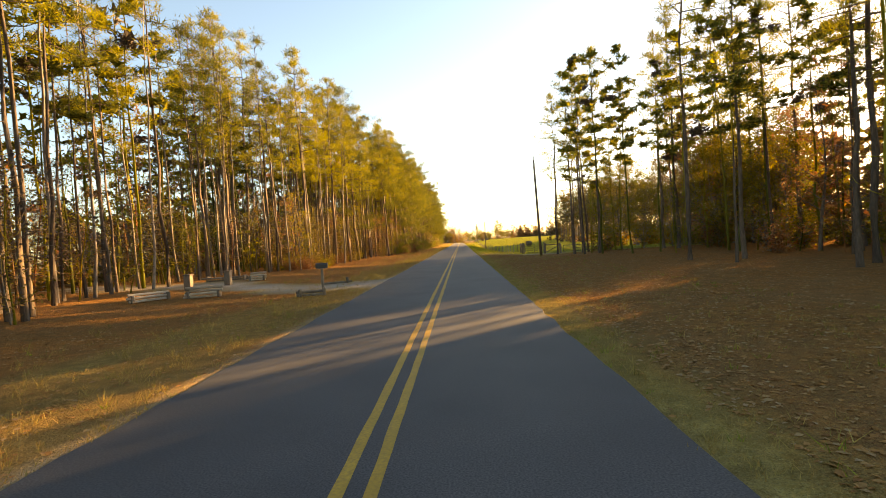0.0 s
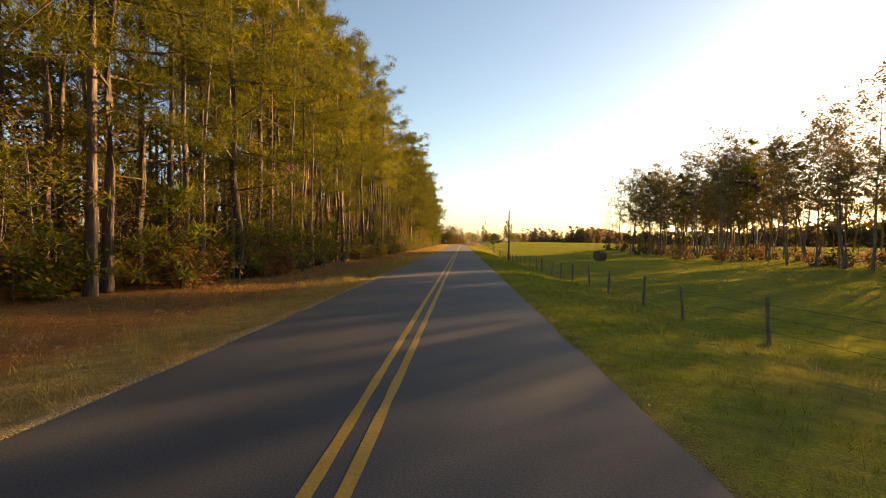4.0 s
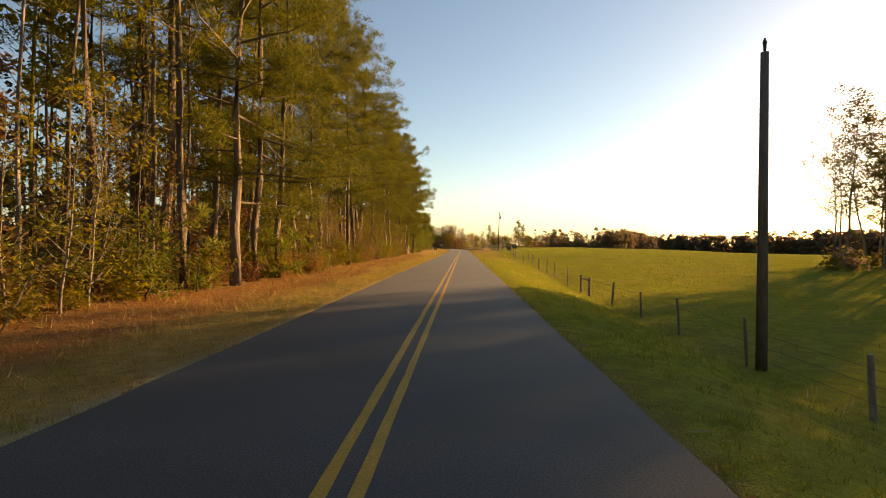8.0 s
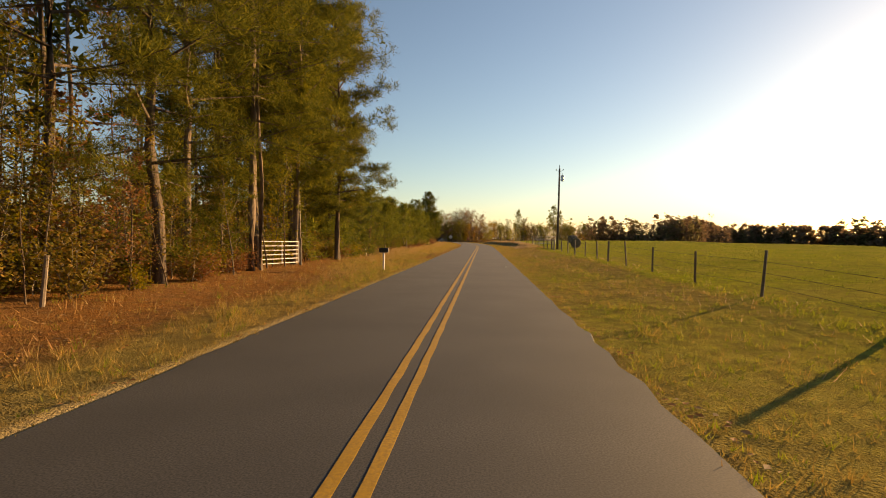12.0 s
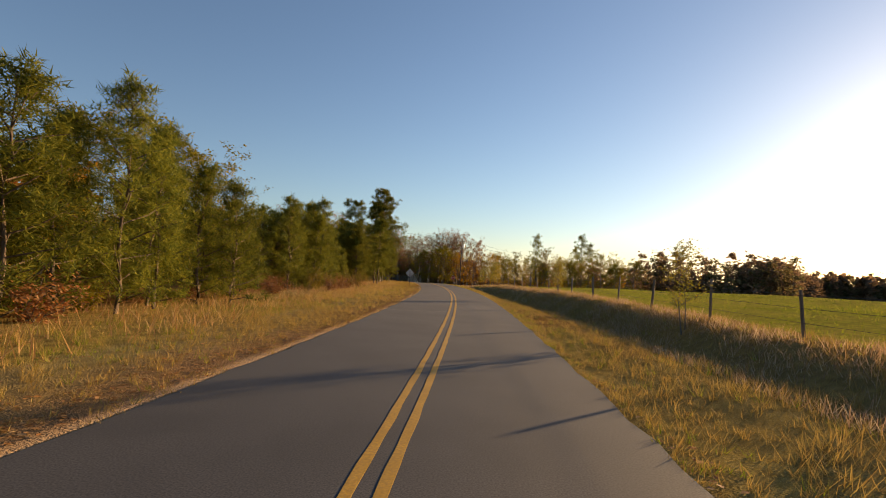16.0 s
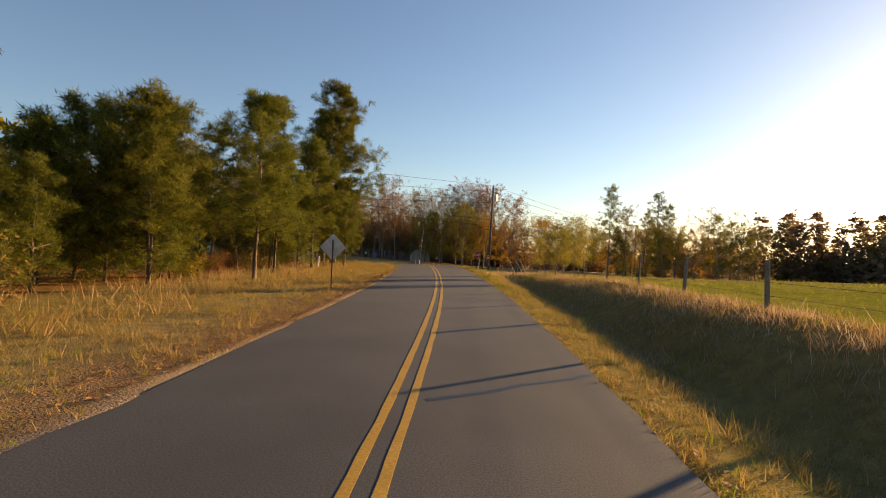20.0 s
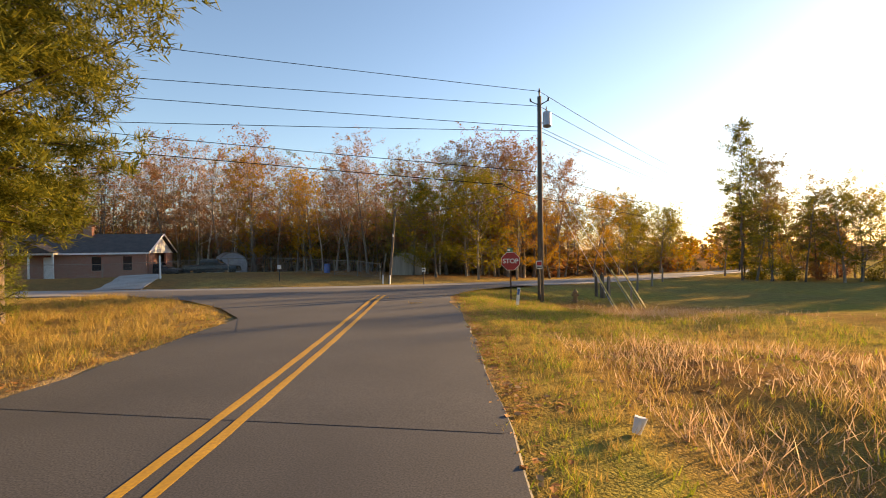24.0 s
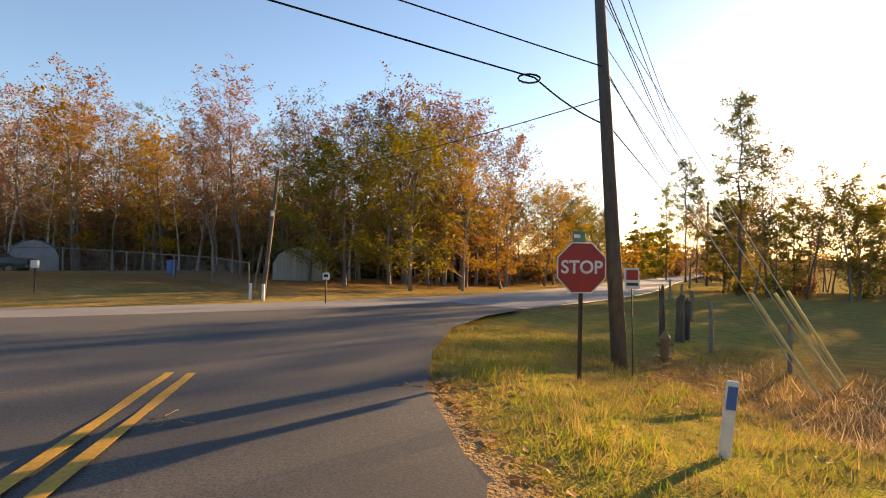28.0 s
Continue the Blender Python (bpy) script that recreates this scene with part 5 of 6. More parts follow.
def bale(x, y, r, turn):
    z = ground_z(x, y)
    b = thing("hay_bale", x, y, z, "weathered round brown hay bale in the pasture", "hay bale", "hay bales")
    b.rotation_euler = (0, 0, radians(turn))
    bm = bmesh.new()
    m = Matrix.Translation((0, 0, r * 0.93)) @ Euler((0, math.pi / 2, 0)).to_matrix().to_4x4()
    bmesh.ops.create_cone(bm, cap_ends=True, segments=28, radius1=r, radius2=r, depth=1.3, matrix=m)
    bmesh.ops.subdivide_edges(bm, edges=[e for e in bm.edges if abs(e.verts[0].co.x - e.verts[1].co.x) > 1], cuts=5)
    for v in bm.verts:
        k = 1 + 0.05 * noise.noise(v.co * 2.2) - (0.06 if abs(v.co.x) > 0.6 else 0)
        v.co.y *= k
        v.co.z = max(0.0, r * 0.93 + (v.co.z - r * 0.93) * k)
    part("roll", bm, surface("hay", (0.14, 0.10, 0.06), (0.25, 0.19, 0.11), 0.95, 30, 2, bump=1.0, depth=0.03), b)
    return b


bale(21.0, 151.3, 0.78, 30)
bale(13.6, 292.0, 0.7, 80)
bale(17.5, 317.0, 0.75, 20)

# old posts on the left verge
for i, (x, y, h) in enumerate(((-8.9, 220.7, 1.0), (-9.1, 226, 1.1), (-8.7, 214.5, 0.9), (-9.4, 232, 1.2), (-10.6, 270.5, 1.0), (-9.9, 292, 1.3), (-15.5, 384.7, 1.2), (-15.8, 384.2, 0.9), (-27.5, 410.6, 1.5), (-15.2, 59, 1.5))):
    s = thing("old_post", x, y, ground_z(x, y), "grey leaning old post among dry grass", "fence post", "old verge posts")
    bm = bmesh.new()
    rod(bm, (0, 0, -0.3), (R.uniform(-0.12, 0.12), R.uniform(-0.12, 0.12), h), 0.06, 0.05, 8)
    part("post", bm, WHITE if i in (4, 7, 8, 9) else WOOD, s)

# junction corner: marker, hydrant, old posts, small notice
mx, my = -4.15, 399.6
s = thing("marker_post", mx, my, ground_z(mx, my), "slanted white plastic marker post with a blue label", "marker post")
bm = bmesh.new()
box(bm, 0.03, 0, 0.26, 0.11, 0.035, 0.84, Euler((0, radians(6), 0)).to_matrix().to_4x4(), bevel=0.01)
part("post", bm, SIGN_WHITE, s)
bm = bmesh.new()
box(bm, 0.056, -0.02, 0.53, 0.085, 0.012, 0.2, Euler((0, radians(6), 0)).to_matrix().to_4x4())
part("sticker", bm, BLUE, s, "blue label")

HYDRANT = surface("hydrant_paint", (0.30, 0.15, 0.055), (0.20, 0.10, 0.04), 0.6, 15, 3, bump=0.1)
hx, hy = -1.6, 406.3
s = thing("fire_hydrant", hx, hy, ground_z(hx, hy), "small faded orange-red fire hydrant in the grass", "fire hydrant")
bm = bmesh.new()
rod(bm, (0, 0, -0.1), (0, 0, 0.5), 0.1, 0.095, 14)
rod(bm, (0, 0, 0.06), (0, 0, 0.1), 0.15, 0.15, 14)
rod(bm, (0, 0, 0.46), (0, 0, 0.5), 0.13, 0.13, 14)
part("barrel", bm, HYDRANT, s)
bm = bmesh.new()
rod(bm, (0, 0, 0.5), (0, 0, 0.64), 0.115, 0.03, 14)
rod(bm, (0, 0, 0.63), (0, 0, 0.69), 0.025, 0.02, 6)
part("bonnet", bm, HYDRANT, s)
for d in ((1, 0), (-1, 0), (0, -1)):
    bm = bmesh.new()
    rod(bm, (d[0] * 0.08, d[1] * 0.08, 0.36), (d[0] * 0.17, d[1] * 0.17, 0.36), 0.05, 0.05, 10)
    part("nozzle", bm, HYDRANT, s)

for x, y, h, r in ((0.0, 408.9, 1.35, 0.13), (0.35, 409.3, 1.2, 0.11), (-0.25, 409.4, 1.5, 0.09), (0.15, 407.6, 1.25, 0.06), (0.9, 405.9, 1.15, 0.05), (2.6, 413.5, 1.1, 0.07), (4.4, 418, 1.1, 0.07), (6.3, 423, 1.1, 0.07)):
    s = thing("old_post", x, y, ground_z(x, y), "rotten split corner post" if r > 0.08 else "thin weathered fence post at the corner", "fence post", "corner posts")
    bm = bmesh.new()
    rod(bm, (0, 0, -0.3), (R.uniform(-0.08, 0.08), R.uniform(-0.08, 0.08), h), r, r * 0.8, 10)
    for v in bm.verts:
        if v.co.z > h * 0.9:
            v.co.z -= R.uniform(0, 0.35) * (r > 0.08)
    part("post", bm, BARK if r > 0.08 else WOOD, s)

nx, ny = -3.3, 403.9
s = thing("notice", nx, ny, ground_z(nx, ny), "small red and white notice on a thin stake before the pole", "sign")
c = 1.0 - ground_z(nx, ny)
bm = bmesh.new()
rod(bm, (0.06, 0, -0.3), (0, 0, c + 0.1), 0.012, 0.012, 6)
part("stake", bm, DARK_METAL, s)
bm = bmesh.new()
box(bm, 0, -0.015, c, 0.26, 0.008, 0.36, Euler((0, radians(-3), 0)).to_matrix().to_4x4(), bevel=0.002)
part("panel", bm, SIGN_WHITE, s)
bm = bmesh.new()
box(bm, 0, -0.022, c + 0.06, 0.2, 0.006, 0.17)
part("red_field", bm, RED, s)
bm = bmesh.new()
box(bm, 0.005, -0.022, c - 0.1, 0.2, 0.006, 0.05)
part("bar", bm, BLACK, s)

# litter and twigs
s = thing("paper_cup", -2.6, 386.4, ground_z(-2.6, 386.4), "crushed white paper cup lying in the grass", "litter")
bm = bmesh.new()
rod(bm, (0, 0, 0.02), (0.05, 0.02, 0.17), 0.05, 0.065, 10)
for v in bm.verts:
    v.co += Vector((R.uniform(-0.012, 0.012), R.uniform(-0.012, 0.012), R.uniform(-0.012, 0.012)))
part("cup", bm, SIGN_WHITE, s)
for tx, ty, n in ((-7.4, 397.3, 14), (-8.9, 399.6, 5), (-7.0, 400.9, 6)):
    s = thing("twig_pile", tx, ty, tilt(ty), "dry grass and twigs lying on the asphalt", "debris", "road debris")
    for _ in range(n):
        v, f = [], []
        a = R.uniform(0, 6.28)
        p = wander(R, (R.gauss(0, 0.14), R.gauss(0, 0.1), 0.02), (math.cos(a), math.sin(a), 0.08), 4, R.uniform(0.02, 0.05), 0.35)
        tube(v, f, [(q.x, q.y, max(0.008, q.z * 0.5)) for q in p], [0.004] * 5, 4)
        mesh_object("twig", v, f, DRY, s)

s = thing("paper_scrap", 2.3, 250.6, road_z(2.3, 250.6), "crumpled white paper scrap lying on the asphalt", "litter")
bm = bmesh.new()
bmesh.ops.create_grid(bm, x_segments=5, y_segments=4, size=0.5)
for v in bm.verts:
    v.co = Vector((v.co.x * 0.2, v.co.y * 0.13, 0.012 + R.uniform(0, 0.03)))
part("sheet", bm, SIGN_WHITE, s)

# tar seams on the road
for y, x0, x1, bend in ((352.0, 0.3, 2.75, 2.0), (357.4, 0.5, 2.75, 1.5), (364.2, 0.6, 2.7, 0.9), (374.5, -3.0, 2.7, 0.9), (302, -3.0, 2.7, 1.1), (323, -2.9, 0.2, 0.6)):
    v, f = [], []
    pts = []
    for i in range(22):
        k = i / 21
        u = x0 + (x1 - x0) * k
        yy = y + bend * k + noise.noise((u * 1.5, y, 0)) * 0.18
        pts.append((road_x(yy) + u, yy))
    tagged(ribbon("tar_seam", pts, lambda i: (0.03 + 0.02 * abs(noise.noise((i * 0.7, y, 1))), 0.03 + 0.02 * abs(noise.noise((i * 0.7, y, 4)))), road_z, TAR, lift=0.003, thick=0.002), "black tar seam across a road crack", "road marking", "tar seams", "structure")

# ---- across the crossing ----
def brick_material():
    m = bpy.data.materials.new("brick_wall")
    nt, ns, bs = nodes_of(m)
    tc = nt.nodes.new("ShaderNodeTexCoord")
    sep = nt.nodes.new("ShaderNodeSeparateXYZ")
    add = nt.nodes.new("ShaderNodeMath")
    comb = nt.nodes.new("ShaderNodeCombineXYZ")
    nt.links.new(tc.outputs["Object"], sep.inputs[0])
    nt.links.new(sep.outputs[0], add.inputs[0])
    nt.links.new(sep.outputs[1], add.inputs[1])
    nt.links.new(add.outputs[0], comb.inputs[0])
    nt.links.new(sep.outputs[2], comb.inputs[1])
    br = nt.nodes.new("ShaderNodeTexBrick")
    br.inputs["Color1"].default_value, br.inputs["Color2"].default_value, br.inputs["Mortar"].default_value = (0.36, 0.115, 0.065, 1), (0.27, 0.085, 0.05, 1), (0.36, 0.29, 0.24, 1)
    br.inputs["Scale"].default_value, br.inputs["Brick Width"].default_value, br.inputs["Row Height"].default_value, br.inputs["Mortar Size"].default_value = 1.0, 0.2, 0.067, 0.01
    nt.links.new(comb.outputs[0], br.inputs["Vector"])
    nt.links.new(br.outputs["Color"], bs.inputs["Base Color"])
    bs.inputs["Roughness"].default_value = 0.9
    return m


BRICK = brick_material()
SHINGLE = surface("roof_shingle", (0.065, 0.05, 0.045), (0.10, 0.078, 0.068), 0.85, 25, 2, bump=0.5, depth=0.01)
GLASS = surface("window_glass", (0.02, 0.025, 0.03), (0.03, 0.035, 0.04), 0.08, 5, 1, bump=0.0)


def house():
    """A single-storey brick house: long body, gable end with white boarding, porch."""
    hx, hy = -41.0, 425.4
    z = -0.6
    h = thing("house", hx, hy, z, "low brick ranch house with a dark shingle roof and white gable", "house")
    h.rotation_euler = (0, 0, math.atan2(0.35, 0.94) + math.pi)
    L, D, E, P = 17.0, 7.2, 2.45, 4.3

    def wall(name, cx, cy, sx, sy, z0=-0.6, z1=2.45, mat=BRICK):
        bm = bmesh.new()
        box(bm, cx, cy, (z0 + z1) / 2, sx, sy, z1 - z0)
        return part(name, bm, mat, h)
    # front wall in pieces so that openings go through
    wins = [(1.3, 2.1), (4.0, 4.85), (8.1, 9.0), (12.0, 13.0)]
    x = 0.0
    for a, b in wins + [(L, L)]:
        if a > x:
            wall("front_wall", (x + a) / 2, 0.1, a - x, 0.2)
        if b > a:
            wall("front_wall", (a + b) / 2, 0.1, b - a, 0.2, -0.6, 0.75 if a != 8.1 else 0.05)
            wall("front_wall", (a + b) / 2, 0.1, b - a, 0.2, 2.1, 2.45)
            win = part("window" if a != 8.1 else "door", box(bmesh.new(), (a + b) / 2, 0.12, 1.42 if a != 8.1 else 1.07, b - a, 0.03, 1.35 if a != 8.1 else 2.05), GLASS if a != 8.1 else WHITE, h)
            for px in (a + 0.03, b - 0.03):
                part("frame", box(bmesh.new(), px, 0.05, 1.42 if a != 8.1 else 1.07, 0.08, 0.12, 1.4 if a != 8.1 else 2.05), WHITE, win)
            for pz in ((0.76, 1.42, 2.08) if a != 8.1 else (2.08,)):
                part("sash", box(bmesh.new(), (a + b) / 2, 0.05, pz, b - a, 0.1, 0.06), WHITE, win)
            for px in (a - 0.2, b + 0.2):
                part("shutter", box(bmesh.new(), px, -0.03, 1.42, 0.3, 0.05, 1.4, bevel=0.01), BLACK, h)
        x = b
    wall("back_wall", L / 2, D * -1 + 0.1, L, 0.2)
    wall("side_wall", L - 0.1, -D / 2, 0.2, D - 0.4)
    # carport end
    wall("side_wall", 0.12, -1.2, 0.22, 1.6)
    wall("side_wall", 0.12, -6.2, 0.22, 1.8)
    wall("carport_wall", 0.9, -D / 2, 0.15, D - 0.5)
    # roof
    bm = bmesh.new()
    o = 0.45
    ys, zs = (o, -D / 2, -D - o), (E - 0.08, P, E - 0.08)
    t = 0.12
    top = [[bm.verts.new((xx, yy, zz + t)) for yy, zz in zip(ys, zs)] for xx in (-0.35, L + 0.35)]
    low = [[bm.verts.new((xx, yy, zz)) for yy, zz in zip(ys, zs)] for xx in (-0.35, L + 0.35)]
    for i in (0, 1):
        bm.faces.new((top[0][i], top[0][i + 1], top[1][i + 1], top[1][i]))
        bm.faces.new((low[0][i], low[1][i], low[1][i + 1], low[0][i + 1]))
        for e in (0, 1):
            bm.faces.new((top[e][i], top[e][i + 1], low[e][i + 1], low[e][i]))
    for i in (0, 2):
        bm.faces.new((top[0][i], top[1][i], low[1][i], low[0][i]))
    roof = part("roof", bm, SHINGLE, h)
    for xx in (-0.02, L - 0.02):
        bm = bmesh.new()
        vs = [bm.verts.new((xx + dx, yy, zz)) for dx in (0, 0.06) for yy, zz in ((0.1, E - 0.05), (-D / 2, P - 0.1), (-D - 0.1, E - 0.05))]
        bm.faces.new(vs[:3])
        bm.faces.new(vs[3:])
        for i in range(3):
            k = (i + 1) % 3
            bm.faces.new((vs[i], vs[k], vs[k + 3], vs[i + 3]))
        part("gable", bm, WHITE, h, "white boarded gable")
    for yy0, yy1 in ((o, -D / 2), (-D - o, -D / 2)):
        bm = bmesh.new()
        rod(bm, (-0.38, yy0, E - 0.02), (-0.38, yy1, P + 0.06), 0.09, 0.09, 4)
        part("barge_board", bm, WHITE, h, "white barge board")
    part("fascia", box(bmesh.new(), L / 2, o + 0.02, E - 0.06, L + 0.7, 0.05, 0.18), WHITE, h, "white eaves board")
    ch = part("chimney", box(bmesh.new(), 6.6, -D / 2 + 0.4, P + 0.1, 0.8, 0.6, 1.5, bevel=0.02), BRICK, h, "brick chimney")
    # porch
    part("porch_roof", box(bmesh.new(), 9.4, 0.9, E - 0.02, 4.2, 1.9, 0.14, bevel=0.02), WHITE, h)
    bm = bmesh.new()
    vs = [bm.verts.new((xx, yy, zz)) for yy in (1.9, -1.2) for xx, zz in ((7.2, E + 0.05), (9.4, E + 0.95), (11.6, E + 0.05))]
    bm.faces.new(vs[:3])
    bm.faces.new(vs[3:])
    for i in range(3):
        k = (i + 1) % 3
        bm.faces.new((vs[i], vs[k], vs[k + 3], vs[i + 3]))
    part("porch_gable", bm, SHINGLE, h)
    for xx in (7.4, 9.4, 11.4):
        part("porch_post", box(bmesh.new(), xx, 1.7, 1.0, 0.14, 0.14, 2.85, bevel=0.01), WHITE, h)
    part("porch_floor", box(bmesh.new(), 9.4, 1.0, -0.2, 4.4, 2.0, 0.3, bevel=0.02), GRAVEL, h)




house()
CAR = surface("dark_car_paint", (0.02, 0.03, 0.028), (0.03, 0.042, 0.04), 0.25, 8, 2, bump=0.0)
TYRE = surface("tyre_rubber", (0.015, 0.015, 0.015), (0.03, 0.03, 0.03), 0.8, 30, 4, bump=0.2, depth=0.004)
CHROME = surface("chrome", (0.6, 0.6, 0.6), (0.5, 0.5, 0.5), 0.2, 10, 2, metal=1.0, bump=0.0)


def loft(sections):
    """A closed body through cross sections given as (x, half width low, half width high, z low, z high)."""
    bm = bmesh.new()
    rings = []
    for x, w0, w1, z0, z1 in sections:
        rings.append([bm.verts.new((x, y, z)) for y, z in ((-w0, z0), (-w0, (z0 + z1) / 2), (-w1, z1 - 0.03), (-w1 + 0.06, z1), (w1 - 0.06, z1), (w1, z1 - 0.03), (w0, (z0 + z1) / 2), (w0, z0))])
    for a, b in zip(rings, rings[1:]):
        for i in range(8):
            k = (i + 1) % 8
            bm.faces.new((a[i], a[k], b[k], b[i]))
    bm.faces.new(rings[0])
    bm.faces.new(rings[-1])
    return bm


def pickup(x, y, z, turn):
    c = thing("pickup_truck", x, y, z, "dark green four-door pickup parked behind the fence", "pickup truck")
    c.rotation_euler = (0, 0, radians(turn))
    body = part("body", loft([(-2.7, 0.88, 0.86, 0.5, 1.1), (-2.6, 0.92, 0.9, 0.42, 1.12), (-0.9, 0.94, 0.9, 0.4, 1.12), (1.0, 0.94, 0.9, 0.4, 1.12), (1.2, 0.94, 0.88, 0.4, 1.14), (2.4, 0.92, 0.84, 0.42, 1.04), (2.68, 0.84, 0.78, 0.48, 0.95)]), CAR, c)
    part("cab", loft([(-1.15, 0.84, 0.74, 1.08, 1.2), (-0.95, 0.84, 0.68, 1.08, 1.76), (0.3, 0.84, 0.68, 1.08, 1.8), (1.2, 0.84, 0.76, 1.08, 1.2)]), CAR, c)
    for s in (-1, 1):
        for x0, x1 in ((-0.85, -0.1), (0.0, 0.72)):
            bm = bmesh.new()
            vs = [bm.verts.new(p) for p in ((x0, s * 0.83, 1.18), (x1 + (0.25 if x1 > 0.5 else 0), s * 0.83, 1.18), (x1, s * 0.725, 1.66), (x0 + 0.05, s * 0.725, 1.66))]
            bm.faces.new(vs)
            bmesh.ops.solidify(bm, geom=bm.faces[:], thickness=0.02)
            part("window", bm, GLASS, c)
        for xx in (-1.75, 1.75):
            bm = bmesh.new()
            rod(bm, (xx, s * 0.7, 0.38), (xx, s * 0.96, 0.38), 0.38, 0.38, 20)
            wheel = part("wheel", bm, TYRE, c)
            bm = bmesh.new()
            rod(bm, (xx, s * 0.9, 0.38), (xx, s * 0.975, 0.38), 0.23, 0.2, 14)
            part("rim", bm, CHROME, wheel)
        part("headlight", box(bmesh.new(), 2.6, s * 0.62, 0.82, 0.12, 0.3, 0.16, bevel=0.02), SIGN_WHITE, c)
    part("bumper", box(bmesh.new(), 2.72, 0, 0.55, 0.12, 1.7, 0.2, bevel=0.03), CHROME, c)
    bm = bmesh.new()
    vs = [bm.verts.new(p) for p in ((1.17, -0.72, 1.22), (1.17, 0.72, 1.22), (0.36, 0.64, 1.76), (0.36, -0.64, 1.76))]
    bm.faces.new(vs)
    bmesh.ops.solidify(bm, geom=bm.faces[:], thickness=0.02)
    part("windscreen", bm, GLASS, c)


pickup(-37.2, 430.2, ground_z(-37.2, 430.2), 16)


def small_car(x, y, z, turn):
    c = thing("parked_car", x, y, z, "low dark car parked beside the house", "car")
    c.rotation_euler = (0, 0, radians(turn))
    part("body", loft([(-2.1, 0.75, 0.7, 0.35, 0.8), (-1.9, 0.84, 0.8, 0.3, 0.88), (0.9, 0.85, 0.8, 0.28, 0.86), (1.9, 0.8, 0.74, 0.3, 0.72), (2.1, 0.7, 0.66, 0.36, 0.64)]), BLACK, c)
    part("cabin", loft([(-1.5, 0.76, 0.68, 0.82, 0.9), (-0.9, 0.76, 0.6, 0.82, 1.32), (0.2, 0.76, 0.6, 0.82, 1.34), (1.0, 0.76, 0.68, 0.82, 0.9)]), GLASS, c)
    for s in (-1, 1):
        for xx in (-1.3, 1.3):
            part("wheel", rod(bmesh.new(), (xx, s * 0.66, 0.3), (xx, s * 0.86, 0.3), 0.3, 0.3, 18), TYRE, c)
        part("headlight", box(bmesh.new(), 2.02, s * 0.52, 0.6, 0.1, 0.28, 0.1, bevel=0.02), SIGN_WHITE, c)


small_car(-41.4, 427.6, ground_z(-41.4, 427.6), 16)


def barn_shed(x, y, z, turn, w, h, d, mat, roof_mat, label):
    s = thing("shed", x, y, z, label, "shed")
    s.rotation_euler = (0, 0, radians(turn))
    prof = [(-w / 2, 0), (-w / 2, h * 0.5), (-w * 0.40, h * 0.78), (-w * 0.18, h * 0.96), (0, h), (w * 0.18, h * 0.96), (w * 0.40, h * 0.78), (w / 2, h * 0.5), (w / 2, 0)]
    bm = bmesh.new()
    a = [bm.verts.new((px, 0, pz)) for px, pz in prof]
    b = [bm.verts.new((px, d, pz)) for px, pz in prof]
    bm.faces.new(a)
    bm.faces.new(b)
    for i in (0, 7):
        bm.faces.new((a[i], a[i + 1], b[i + 1], b[i]))
    part("wall", bm, mat, s)
    bm = bmesh.new()
    k = 1.03
    a = [bm.verts.new((px * k, -0.08, pz * k + 0.02)) for px, pz in prof[1:-1]]
    b = [bm.verts.new((px * k, d + 0.08, pz * k + 0.02)) for px, pz in prof[1:-1]]
    for i in range(len(a) - 1):
        bm.faces.new((a[i], a[i + 1], b[i + 1], b[i]))
    bmesh.ops.solidify(bm, geom=bm.faces[:], thickness=0.04)
    part("roof", bm, roof_mat, s)
    for e in (-0.24, 0.24):
        part("door", box(bmesh.new(), e * w * 0.9, -0.02, h * 0.36, w * 0.4, 0.04, h * 0.68, bevel=0.01), mat, s)


SHED_TAN = surface("tan_siding", (0.34, 0.30, 0.24), (0.42, 0.38, 0.31), 0.8, 6, 1, bump=0.2, stretch=(6, 6, 0.3))
SHED_GREY = surface("grey_siding", (0.3, 0.31, 0.32), (0.4, 0.41, 0.42), 0.7, 6, 1, bump=0.2)
barn_shed(-15.2, 427.0, ground_z(-15.2, 427), 14, 3.0, 2.1, 3.6, SHED_TAN, SHINGLE, "small tan barn-roofed garden shed at the wood's edge")
barn_shed(-38.5, 436.0, ground_z(-38.5, 436), 40, 3.2, 2.6, 4.5, SHED_GREY, METAL, "small grey round-roofed shed behind the pickup")


# chain-link fence along the yard
LINK = surface("dull_steel", (0.20, 0.17, 0.14), (0.30, 0.26, 0.21), 0.6, 30, 3, metal=0.3, bump=0.1, depth=0.002)
FENCE = [(-46, 414.5), (-38, 417.0), (-33.8, 418.4), (-29.0, 420.4), (-25.5, 421.2), (-22.3, 421.2), (-19.6, 420.6), (-17.2, 419.4), (-14.6, 417.0)]
link = thing("chain_link_fence", FENCE[4][0], FENCE[4][1], 0, "grey chain-link fence along the house yard", "fence")
O = Vector((FENCE[4][0], FENCE[4][1], 0))
tops = []
for i, (x, y) in enumerate(FENCE):
    z = ground_z(x, y)
    p = Vector((x, y, z)) - O
    part("post", rod(bmesh.new(), p + Vector((0, 0, -0.3)), p + Vector((0, 0, 1.25)), 0.035, 0.035, 8), LINK, link)
    tops.append(p)
